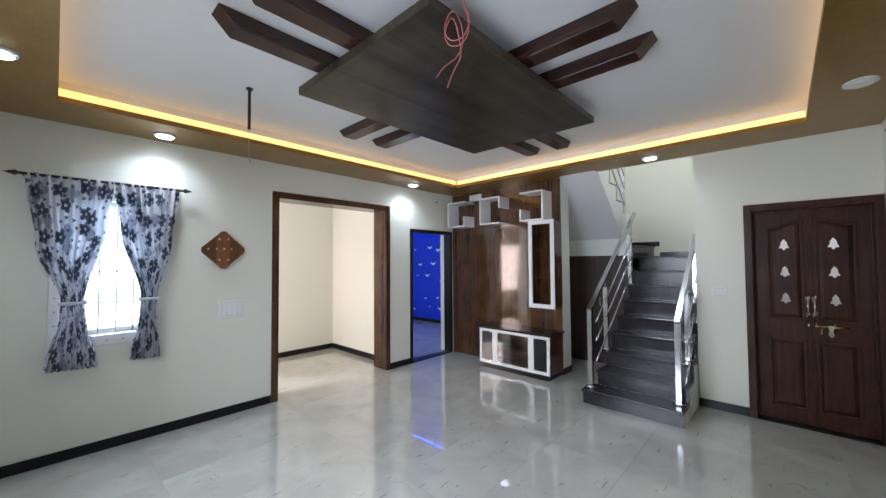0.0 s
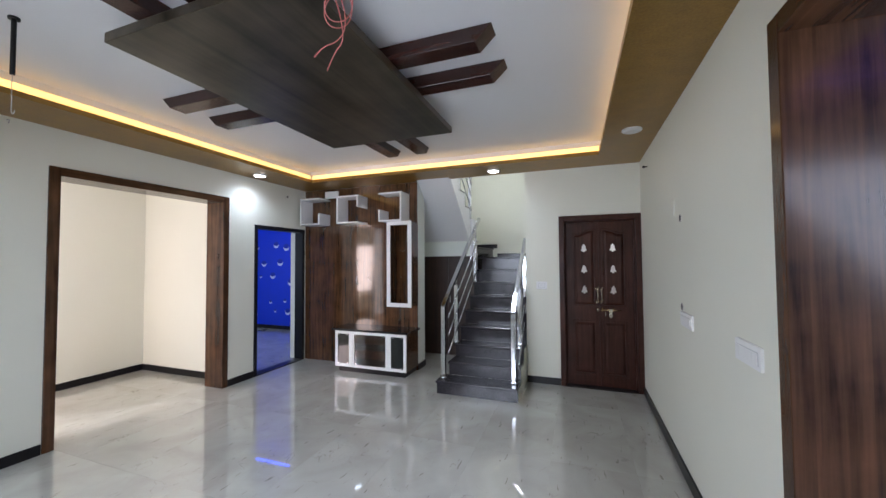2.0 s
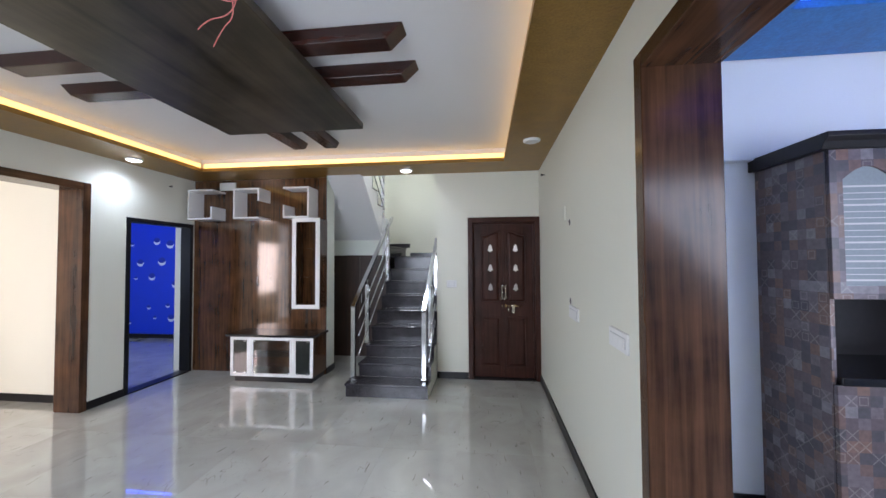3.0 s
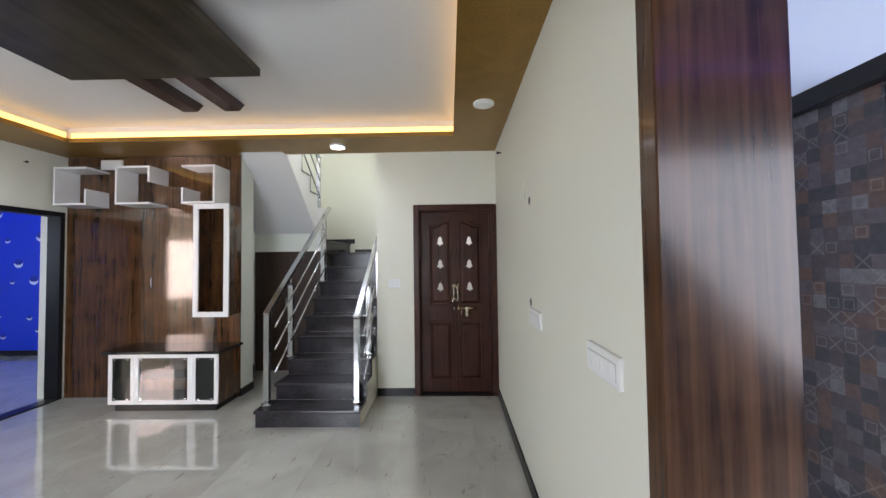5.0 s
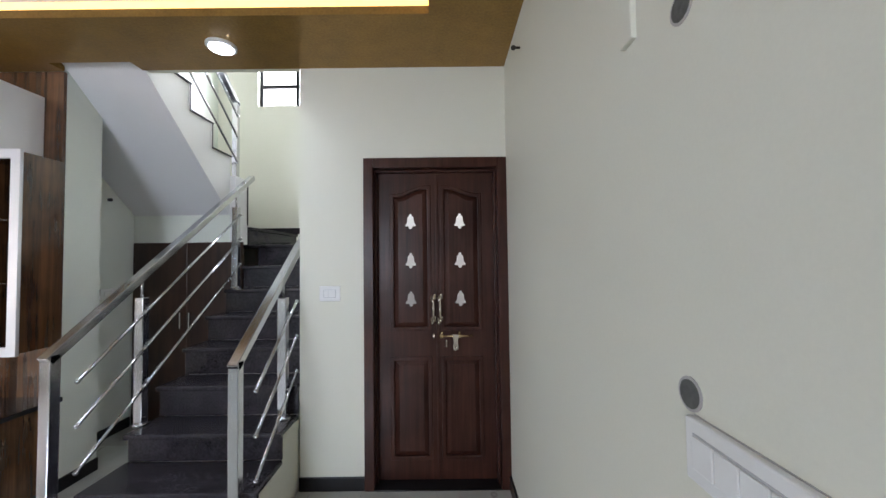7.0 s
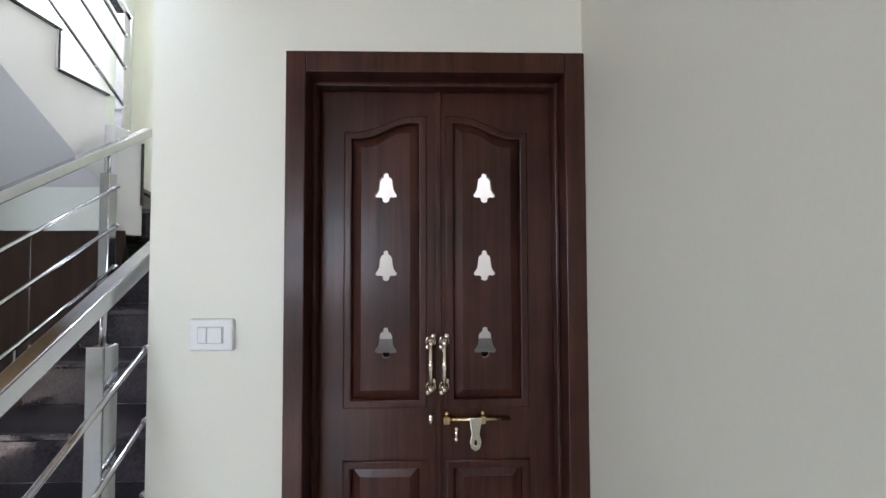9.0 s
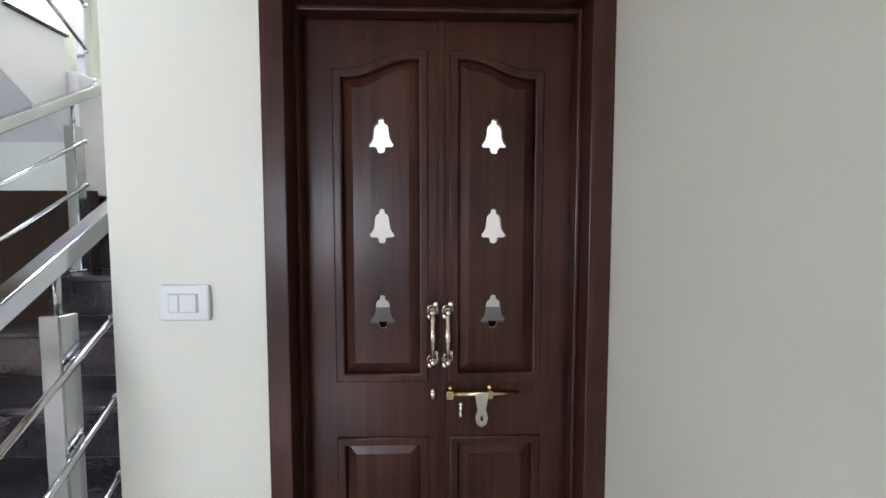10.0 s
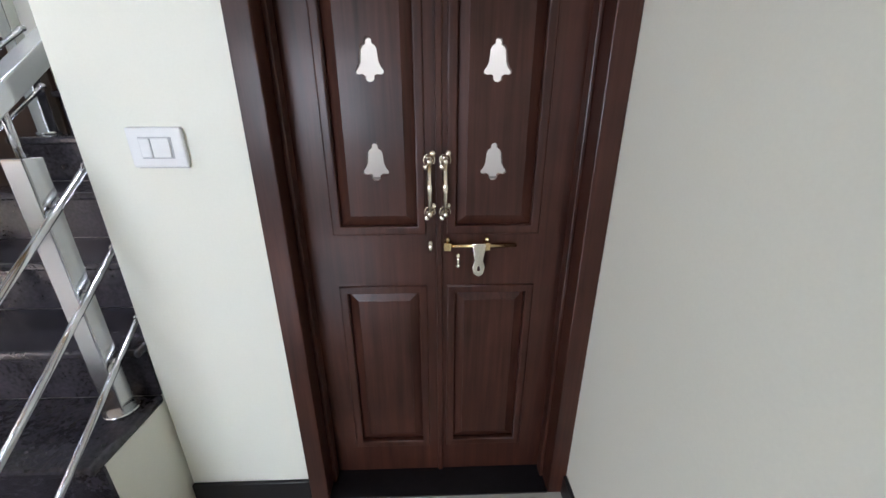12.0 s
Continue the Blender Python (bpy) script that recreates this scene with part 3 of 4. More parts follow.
railing("stair_railing", -2.36, 1.12, 0.07, [], [(0.07, 1.10, (0.16, 0.36, 0.60))], "polished steel railing of the upper stair flight", -0.79, 2.98, 2.24)

# ---- television wall ----
panel = tagged(link("television_wall_panel", box(W + 0.001, -2.84, -0.002, 0.019, 0.0, S - 0.002, 0.002), M_PANEL), "glossy dark walnut laminate television wall panel", "wall panel")


def open_box(x0, x1, z0, z1, full, stub_low):
    d, t = 0.27, 0.022
    th = thing("wall_shelf_box", "white laminate cube shelf with one side half open", "shelf", "cube shelves over the television panel", at=((x0 + x1) / 2, -0.003, z0))
    sub("top_board", box(x0, x1, -d, -0.003, z1 - t, z1, 0.002), M_GLOSSWHITE, th)
    sub("bottom_board", box(x0, x1, -d, -0.003, z0, z0 + t, 0.002), M_GLOSSWHITE, th)
    a = (x0, x0 + t) if full == "low_x" else (x1 - t, x1)
    b = (x1 - t, x1) if full == "low_x" else (x0, x0 + t)
    sub("side_board", box(*a, -d, -0.003, z0 + t, z1 - t, 0.002), M_GLOSSWHITE, th)
    h = (z1 - z0) * 0.42
    zs = (z0 + t, z0 + h) if stub_low else (z1 - h, z1 - t)
    sub("stub_board", box(*b, -d, -0.003, *zs, 0.002), M_GLOSSWHITE, th)


open_box(-4.70, -4.34, 2.115, 2.525, "low_x", True)
open_box(-4.03, -3.66, 2.115, 2.525, "low_x", False)
open_box(-3.32, -2.96, 2.115, 2.525, "high_x", True)
tagged(link("conduit_cover", box(-4.42, -4.18, -0.03, -0.003, 2.55, 2.66, 0.004), M_GLOSSWHITE), "small white cover plate on the walnut panel", "cover plate")

niche = thing("display_niche", "tall narrow walnut display niche with a white front frame", "shelf", at=(-3.0, -0.003, 0.93))
sub("side_board", box(-3.19, -3.17, -0.235, -0.003, 0.93, 2.10, 0.002), M_PANEL, niche)
sub("side_board", box(-2.845, -2.825, -0.235, -0.003, 0.93, 2.10, 0.002), M_PANEL, niche)
sub("top_board", box(-3.17, -2.845, -0.235, -0.003, 2.08, 2.10, 0.002), M_PANEL, niche)
sub("bottom_board", box(-3.17, -2.845, -0.235, -0.003, 0.93, 0.95, 0.002), M_PANEL, niche)
sub("front_frame", cutout([[(-3.195, 0.92), (-2.82, 0.92), (-2.82, 2.11), (-3.195, 2.11)], [(-3.145, 0.97), (-2.87, 0.97), (-2.87, 2.06), (-3.145, 2.06)]], -0.255, -0.235, 0.002), M_GLOSSWHITE, niche, "white laminate front frame")
for z in (1.33, 1.70):
    sub("glass_shelf", box(-3.169, -2.846, -0.22, -0.01, z, z + 0.008), M_GLASS, niche, "clear glass shelf")

unit = thing("television_cabinet", "low walnut television cabinet with white-framed glass doors", "cabinet", at=(-3.4, -0.2, 0))
UF = -0.396
sub("plinth", box(-3.90, -2.86, UF + 0.03, -0.004, 0, 0.07), M_BLACK, unit)
sub("body", boxes([(-3.95, -3.93, UF + 0.02, -0.004, 0.07, 0.575), (-2.85, -2.83, UF + 0.02, -0.004, 0.07, 0.575), (-3.93, -2.85, UF + 0.02, -0.004, 0.07, 0.09), (-3.93, -2.85, -0.02, -0.004, 0.09, 0.575), (-3.93, -2.85, UF + 0.05, -0.02, 0.30, 0.315)], 0.001), M_PANEL, unit)
sub("top_slab", box(-4.0, -2.80, UF - 0.03, -0.004, 0.576, 0.606, 0.004), M_SLAB, unit, "polished black granite top")
xs = [-3.95, -3.68, -3.10, -2.83]
for i in range(3):
    a, b = xs[i] + 0.003, xs[i + 1] - 0.003
    f = 0.035
    door = sub("door", cutout([[(a, 0.075), (b, 0.075), (b, 0.57), (a, 0.57)], [(a + f, 0.075 + f), (b - f, 0.075 + f), (b - f, 0.57 - f), (a + f, 0.57 - f)]], UF - 0.002, UF + 0.018, 0.002), M_GLOSSWHITE, unit, "white door frame")
    pane = link("pane", box(a + f - 0.005, b - f + 0.005, UF + 0.006, UF + 0.011, 0.075 + f - 0.005, 0.57 - f + 0.005), M_GLASS if i == 1 else M_GLASSDARK, door, "clear glass pane" if i == 1 else "black glass pane")
    for cx in (a + f + 0.03, b - f - 0.03):
        for cz in (0.075 + f + 0.01, 0.57 - f - 0.01):
            c = link("clip", box(cx - 0.012, cx + 0.012, UF - 0.006, UF + 0.006, cz - 0.012, cz + 0.012, 0.003), M_CHROME, door)

# storage door under the landing
storage = thing("storage_door", "walnut laminate storage doors under the stairs, coloured dark for the shade", "cabinet door", at=(-2.7, 0.97, 0))
for a, b in ((-3.185, -2.70), (-2.697, -2.20)):
    leaf = sub("door_leaf", box(a, b, 0.955, 0.98, 0.0, 1.628, 0.003), M_SHADEDWOOD, storage)
for x in (-2.74, -2.66):
    sub("handle", boxes([(x - 0.006, x + 0.006, 0.925, 0.937, 0.86, 1.0), (x - 0.006, x + 0.006, 0.937, 0.955, 0.865, 0.88), (x - 0.006, x + 0.006, 0.937, 0.955, 0.98, 0.995)], 0.002), M_CHROME, storage)

# ---- ceiling feature ----
PX0, PX1, PY0, PY1, PZ = -3.035, -1.745, -3.62, -1.66, 2.725
PCX, PCY = (PX0 + PX1) / 2, (PY0 + PY1) / 2
feature = thing("ceiling_panel", "dark bronze textured ceiling board on crossing wooden beams", "ceiling panel", at=(PCX, PCY, CZ))
sub("board", box(PX0, PX1, PY0, PY1, PZ, PZ + 0.055, 0.004), M_SLATE, feature)
def ceiling_beam(axis, lo, hi, lo_top, hi_top, centre, material):
    """A beam against the ceiling whose free end slants back towards its underside."""
    under = PZ + (0.056 if axis == "x" else 0.057)
    profile = [(lo, under), (hi, under), (hi_top, CZ - 0.001), (lo_top, CZ - 0.001)]
    across = "y" if axis == "x" else "x"
    sub("beam", prism(profile, across, centre - 0.064, centre + 0.064, 0.003), material, feature, "polished red-brown wooden beam")


for c in (-2.785, -2.395):
    ceiling_beam("x", -3.71, PX0 + 0.3, -3.80, PX0 + 0.3, c, M_BEAMX)
    ceiling_beam("x", PX1 - 0.3, -1.21, PX1 - 0.3, -1.115, c, M_BEAMX)
for c in (-2.705, -2.34):
    ceiling_beam("y", -4.13, PY0 + 0.3, -4.22, PY0 + 0.3, c, M_BEAMY)
    ceiling_beam("y", PY1 - 0.3, -0.985, PY1 - 0.3, -0.91, c, M_BEAMY)

# cove strips
strip = thing("cove_light_strip", "warm yellow light strip hidden behind the ceiling border", "strip light", at=(-2.4, -2.6, 2.74))
z0, z1 = S + 0.043, S + 0.10
g = 0.025
for r in ((TX0 - g - 0.02, TX0 - g, TY0, TY1), (TX1 + g, TX1 + g + 0.02, TY0, TY1), (TX0, TX1, TY1 + g, TY1 + g + 0.02), (TX0, TX1, TY0 - g - 0.02, TY0 - g)):
    sub("strip", box(*r, z0, z1), M_LED, strip)


def downlight(x, y, lit):
    """lit is the beam's power, or nothing for a lamp that is off."""
    t = thing("downlight", "round white recessed downlight, " + ("switched on" if lit else "switched off"), "downlight", "ceiling border downlights", at=(x, y, S))
    rim = bmesh.new()
    bmesh.ops.create_cone(rim, cap_ends=False, segments=32, radius1=0.082, radius2=0.082, depth=0.012)
    bmesh.ops.create_cone(rim, cap_ends=True, segments=32, radius1=0.068, radius2=0.082, depth=0.006, matrix=Matrix.Translation((0, 0, -0.009)))
    rim_ob = part("rim", rim, M_PLASTIC, t)
    rim_ob.location = (0, 0, -0.006)
    disc = bmesh.new()
    bmesh.ops.create_cone(disc, cap_ends=True, segments=32, radius1=0.062, radius2=0.066, depth=0.004)
    d = part("diffuser", disc, M_LIT if lit else M_UNLIT, t)
    d.location = (0, 0, -0.0205)
    if lit:
        lamp("downlight_beam", "SPOT", pose(x, y, S - 0.035), lit, (0.78, 0.92, 1.0), 0.06, spread=155)


for x, y, lit in ((-3.62, -4.99, 36), (-4.58, -4.11, 42), (-4.58, -1.15, 38), (-1.66, -0.26, 24), (-0.215, -1.235, 0), (-0.215, -4.1, 0)):
    downlight(x, y, lit)

# loose wires of the missing fan, and the fan rod's conduit
wx, wy = -1.39, -3.84
wires = thing("hanging_wire", "pink loose electric wires hanging in a loop from the ceiling", "wire", at=(wx, wy, CZ))
loop = [(x, y, z + 0.02) if z < CZ else (x, y, z) for x, y, z in ((wx, wy, CZ), (wx + 0.005, wy, 2.62), (wx - 0.004, wy + 0.006, 2.47), (wx + 0.03, wy + 0.01, 2.40), (wx + 0.045, wy + 0.012, 2.34), (wx + 0.02, wy + 0.008, 2.29), (wx - 0.03, wy - 0.012, 2.29),
        (wx - 0.05, wy - 0.02, 2.345), (wx - 0.02, wy - 0.005, 2.41), (wx + 0.012, wy + 0.006, 2.35), (wx + 0.018, wy + 0.01, 2.27), (wx - 0.01, wy, 2.225), (wx - 0.05, wy - 0.02, 2.21), (wx - 0.07, wy - 0.03, 2.175))]
sub("strand", cable(loop, 0.0017), M_CABLE, wires)
sub("strand", cable([(x - 0.008, y + 0.01, z - 0.012) if z < CZ else (x - 0.006, y, z) for x, y, z in loop[:9]] + [(wx + 0.004, wy, 2.33), (wx + 0.01, wy + 0.01, 2.25), (wx - 0.02, wy, 2.215), (wx - 0.03, wy - 0.02, 2.15)], 0.0017), M_CABLE, wires)
rod = thing("ceiling_conduit", "black conduit stub hanging from the white ceiling", "conduit", at=(-3.5, -3.78, CZ))
sub("tube", tube((-3.5, -3.78, 2.56), (-3.5, -3.78, CZ), 0.011), M_BLACKPLASTIC, rod)
sub("cap", tube((-3.5, -3.78, CZ - 0.012), (-3.5, -3.78, CZ), 0.024, 16), M_BLACKPLASTIC, rod)
sub("loose_wire", cable([(-3.5, -3.78, 2.57), (-3.498, -3.782, 2.48), (-3.503, -3.778, 2.40), (-3.515, -3.775, 2.36), (-3.50, -3.77, 2.345), (-3.49, -3.772, 2.37)], 0.0022), M_GRILL, rod)

# ---- double door of the prayer room ----
door = thing("door_1", "closed dark brown teak double door with bell cutouts", "door", kind="structure", at=(-0.45, 0.0, 0))
for a, b in ((-0.893, -0.832), (-0.035, 0.0268)):
    sub("door_frame", boxes([(a, b, -0.02, 0.14, 0, 2.10)], 0.0035), M_DOOR, door)
sub("door_frame", boxes([(-0.832, -0.035, -0.02, 0.14, 2.035, 2.10)], 0.0035), M_DOOR, door)
for a, b, c, d in ((-0.832, -0.818, 0.006, 2.035), (-0.049, -0.035, 0.006, 2.035), (-0.818, -0.049, 2.02, 2.035)):
    sub("bead", box(a, b, 0.04, 0.082, c, d, 0.004), M_DOOR, door)
sub("threshold", box(-0.832, -0.035, -0.02, 0.13, -0.003, 0.006, 0.002), M_BLACK, door)


def bell(cx, top, s=1.0):
    """The outline of a temple bell, top downwards."""
    half = [(0.0, 0.0), (0.007, -0.002), (0.010, -0.008), (0.010, -0.014), (0.017, -0.018), (0.022, -0.027), (0.0235, -0.042), (0.025, -0.056), (0.030, -0.067),
            (0.037, -0.076), (0.037, -0.083), (0.029, -0.087), (0.018, -0.086), (0.013, -0.089), (0.0125, -0.097), (0.007, -0.103), (0.0, -0.104)]
    return [(cx + x * s, top + z * s) for x, z in half] + [(cx - x * s, top + z * s) for x, z in reversed(half[1:-1])]


def arched(x0, x1, z0, z_out, z_in, toward):
    """A rectangle whose top sweeps up to the meeting edge; toward is +1 when that edge is x1."""
    n = 14
    top = []
    for i in range(n + 1):
        u = i / n
        w = u if toward > 0 else 1 - u
        bow = 0.5 - 0.5 * math.cos(math.pi * min(1, max(0, (w - 0.12) / 0.76)))
        top.append((x1 + (x0 - x1) * (1 - u), z_out + (z_in - z_out) * bow))
    return [(x0, z0)] + [(x1, z0)] + list(reversed(top))


def inset(loop, d):
    cx = (min(p[0] for p in loop) + max(p[0] for p in loop)) / 2
    cz = (min(p[1] for p in loop) + max(p[1] for p in loop)) / 2
    w = (max(p[0] for p in loop) - min(p[0] for p in loop)) / 2
    h = (max(p[1] for p in loop) - min(p[1] for p in loop)) / 2
    return [(cx + (x - cx) * (w - d) / w, cz + (z - cz) * (h - d) / h) for x, z in loop]


def loft(a, ya, b, yb):
    """A sloping ring between two outlines of the same count."""
    bm = bmesh.new()
    va, vb = [bm.verts.new((x, ya, z)) for x, z in a], [bm.verts.new((x, yb, z)) for x, z in b]
    for i in range(len(a)):
        j = (i + 1) % len(a)
        bm.faces.new((va[i], va[j], vb[j], vb[i]))
    return bm


SPLIT, LY = -0.431, 0.086
for side in (-1, 1):
    x0, x1 = ((-0.831, SPLIT - 0.0012) if side < 0 else (SPLIT + 0.0012, -0.036))
    bx = -0.602 if side < 0 else -0.272
    bells = [bell(bx, z) for z in (1.752, 1.490, 1.235)]
    u0, u1 = (SPLIT - 0.297, SPLIT - 0.046) if side < 0 else (SPLIT + 0.040, SPLIT + 0.291)
    up = arched(u0, u1, 0.985, 1.874, 1.928, -side)
    low = [(u0, 0.146), (u1, 0.146), (u1, 0.792), (u0, 0.792)]
    leaf = sub("door_leaf", cutout([[(x0, 0.01), (x1, 0.01), (x1, 2.033), (x0, 2.033)], up, low], LY + 0.002, LY + 0.036, 0.002), M_DOOR, door)
    def onleaf(name, bm, material, label=""):
        return link(name, bm, material, leaf, label)
    for loop, holes in ((up, bells), (low, [])):
        onleaf("moulding", cutout([inset(loop, -0.007), inset(loop, 0.009)], LY - 0.005, LY + 0.018, 0.005), M_DOOR)
        onleaf("bevel", loft(inset(loop, 0.004), LY + 0.02, inset(loop, 0.046), LY + 0.004), M_DOOR)
        onleaf("raised_panel", cutout([inset(loop, 0.0445), *holes], LY + 0.003, LY + 0.024, 0.001), M_DOOR)
        onleaf("backing", cutout([inset(loop, -0.006), inset(loop, 0.047)], LY + 0.021, LY + 0.03), M_DOOR)
    if side > 0:
        onleaf("meeting_stile", box(SPLIT - 0.004, SPLIT + 0.014, LY - 0.008, LY + 0.003, 0.01, 2.033, 0.003), M_DOOR)
    # pull handle
    hx = SPLIT - 0.022 if side < 0 else SPLIT + 0.022
    y = LY - 0.008
    pull = tube((hx, y - 0.03, 1.054), (hx, y - 0.03, 1.180), 0.0065)
    ball((hx, y - 0.03, 1.117), 0.009, pull, (1, 1, 2.5))
    for z in (1.044, 1.190):
        ball((hx, y - 0.012, z), 0.017, pull, (0.85, 0.9, 1))
        tube((hx, y - 0.002, z), (hx, y + 0.01, z), 0.017, bm=pull)
        tube((hx, y - 0.03, z), (hx, y, z), 0.007, bm=pull)
        ball((hx, y - 0.03, z), 0.009, pull)
        for s in (-0.018, 0.018):
            ball((hx + s * 0.5, y - 0.001, z + s), 0.009, pull, (1, 0.6, 1))
    onleaf("pull_handle", pull, M_BRASS, "pale brass pull handle")
# sliding bolt
y = LY - 0.012
aldrop = tube((-0.415, y, 0.939), (-0.196, y, 0.939), 0.0065)
for x in (-0.402, -0.285):
    box(x - 0.011, x + 0.011, y - 0.012, y + 0.012, 0.926, 0.952, 0.004, aldrop)
    ball((x, y - 0.004, 0.961), 0.008, aldrop)
sub("sliding_bolt", aldrop, M_BOLT, door, "pale brass sliding bolt")
hasp = cutout([[(x + 0.007, z - 0.006) for x, z in ring] for ring in ([(-0.335, 0.956), (-0.298, 0.956), (-0.302, 0.926), (-0.306, 0.906), (-0.299, 0.883), (-0.304, 0.863), (-0.316, 0.855), (-0.329, 0.863), (-0.334, 0.883), (-0.327, 0.906), (-0.331, 0.926)],
               [(-0.321, 0.889), (-0.312, 0.889), (-0.310, 0.873), (-0.316, 0.867), (-0.323, 0.873)])], y - 0.022, y - 0.013, 0.002)
sub("hasp", hasp, M_BRASS, door, "pale brass hasp plate")
stap = ball((-0.37, y, 0.908), 0.008)
tube((-0.37, y, 0.908), (-0.37, y, 0.877), 0.005, bm=stap)
ball((-0.37, y, 0.875), 0.007, stap)
sub("staple", stap, M_BRASS, door)
keeper = ball((-0.453, y, 0.950), 0.008)
tube((-0.453, y, 0.950), (-0.453, y, 0.923), 0.009, bm=keeper, r1=0.006)
sub("keeper", keeper, M_BRASS, door)

# prayer room shelf seen through the bells
puja = thing("puja_counter", "black granite counter along the prayer room wall", "counter", at=(-0.58, 1.1, 0))
sub("slab", box(-1.159, 0.026, 0.83, 1.169, 0.92, 0.965, 0.003), M_SLAB, puja)
sub("front", box(-1.159, 0.026, 0.88, 1.169, 0.0, 0.92), M_WHITE, puja)

# ---- switch plates ----
def switch_plate(place, width, height, n, label, facing):
    """facing: the turn about z so that the plate's front looks into the room."""
    t = thing("switch_plate", label, "light switch", at=place)
    t.rotation_euler = (0, 0, radians(facing))
    part("plate", box(-width / 2, width / 2, -0.014, 0, -height / 2, height / 2, 0.004), M_PLASTIC, t)
    # thin grey sheet jutting out below, draws the plate's shadow line
    part("shade_line", box(-width / 2 + 0.004, width / 2 - 0.004, -0.0015, 0.0, -height / 2 - 0.003, height / 2 + 0.001), M_GRILL, t)
    side = width * 0.2 if n == 2 else 0.018
    part("surround", box(-width / 2 + side, width / 2 - side, -0.015, -0.012, -height / 2 + 0.021, height / 2 - 0.021, 0.002), M_SURROUND, t)
    clear = width - 2 * side - 0.006
    cuts = [0.0, 0.38, 1.0] if n == 2 else [i / n for i in range(n + 1)]
    for c0, c1 in zip(cuts, cuts[1:]):
        a, b = -clear / 2 + clear * c0, -clear / 2 + clear * c1
        rocker = box(a + 0.001, b - 0.001, -0.0195, -0.015, -height / 2 + 0.024, height / 2 - 0.024, 0.002)
        part("rocker", rocker, M_PLASTIC, t)
    return t


switch_plate((-1.110, 0.0, 1.234), 0.131, 0.094, 2, "white two-way switch plate on the cream wall", 0)
switch_plate((SKEW * 0.28, -2.84, 1.142), 0.25, 0.098, 6, "long white switch board on the cream wall", -90)
switch_plate((SKEW * 1.245, -1.875, 1.134), 0.27, 0.098, 5, "white socket plate on the cream wall", -90)
switch_plate((W, -3.487, 1.085), 0.235, 0.18, 4, "large white switch board on the pale wall", 90)

switch_plate((-3.2, 0.72, 1.19), 0.14, 0.09, 2, "white switch plate on the wall under the stairs", 90)

# ---- window with curtains ----
win = thing("window_1", "white window with grill behind tied floral curtains", "window", kind="structure", at=(W - 0.1, -4.43, 0.9))
Y0, Y1, Z0, Z1 = -4.72, -4.15, 0.96, 2.10
sub("window_frame", boxes([(W - 0.16, W - 0.10, Y0, Y0 + 0.045, Z0, Z1), (W - 0.16, W - 0.10, Y1 - 0.045, Y1, Z0, Z1), (W - 0.16, W - 0.10, Y0 + 0.045, Y1 - 0.045, Z0, Z0 + 0.045), (W - 0.16, W - 0.10, Y0 + 0.045, Y1 - 0.045, Z1 - 0.045, Z1)], 0.004), M_UPVC, win)
casing = sub("casing", boxes([(W, W + 0.012, -4.788, Y0, 0.872, 2.17), (W, W + 0.012, Y1, -4.085, 0.872, 2.17), (W, W + 0.012, Y0, Y1, 0.872, Z0), (W, W + 0.012, Y0, Y1, Z1, 2.17)], 0.003), M_UPVC, win, "white tiled surround with small dark dots")
for k in range(11):
    for y in (-4.752, -4.118):
        link("dot", box(W + 0.0115, W + 0.0135, y - 0.008, y + 0.008, 0.955 + 0.11 * k, 0.968 + 0.11 * k, 0.0005), M_GRILL, casing)
for k in range(5):
    y = -4.65 + 0.105 * k
    link("dot", box(W + 0.0115, W + 0.0135, y - 0.012, y + 0.012, 0.908, 0.920, 0.0005), M_GRILL, casing)
for k in range(1, 5):
    y = Y0 + 0.114 * k
    sub("grill_bar", tube((W - 0.08, y, Z0), (W - 0.08, y, Z1), 0.006, 8), M_GRILL, win)
for k in range(1, 5):
    z = Z0 + 0.268 * k
    sub("grill_bar", tube((W - 0.08, Y0, z), (W - 0.08, Y1, z), 0.006, 8), M_GRILL, win)
structure("backdrop_window", box(W - 0.62, W - 0.6, -5.8, -3.2, 0.2, 2.9), M_SKYCARD, "bright daylight outside the window", "backdrop")
structure("backdrop_stair_window", box(-3.6, -1.0, 3.0, 3.02, 2.8, 5.2), M_SKYCARD, "bright daylight outside the stair window", "backdrop")
# added glowing card that keeps the sun out of the assumed south window
structure("backdrop_sun_block", box(-5.4, -0.6, -6.02, -6.0, 0.0, 3.5), M_SKYCARD, "bright card outside the assumed south window, blocking the sun", "backdrop")
structure("backdrop_side_room_window", box(-9.6, -9.58, -7.5, -2.4, 0.0, 2.9), M_SKYCARD, "bright daylight outside the side room", "backdrop")

stair_win = thing("window_2", "high black-framed window over the stair landing", "window", kind="structure", at=(-2.2, 2.28, 3.41))
for a, b in ((-2.70, -2.66), (-2.24, -2.20), (-1.79, -1.75)):
    sub("window_frame", box(a, b, 2.26, 2.30, 3.41, 4.2, 0.003), M_BLACKPLASTIC, stair_win)
for z in (3.41, 3.68, 4.16):
    sub("window_frame", box(-2.66, -1.79, 2.262, 2.298, z, z + 0.035, 0.003), M_BLACKPLASTIC, stair_win)


# ---- decorated walls and furnishings ----
def math_node(nt, op, a, b=None, c=None):
    n = nt.nodes.new("ShaderNodeMath")
    n.operation = op
    for i, v in enumerate((a, b, c)):
        if v is None:
            continue
        if isinstance(v, (int, float)):
            n.inputs[i].default_value = v
        else:
            nt.links.new(v, n.inputs[i])
    return n.outputs[0]


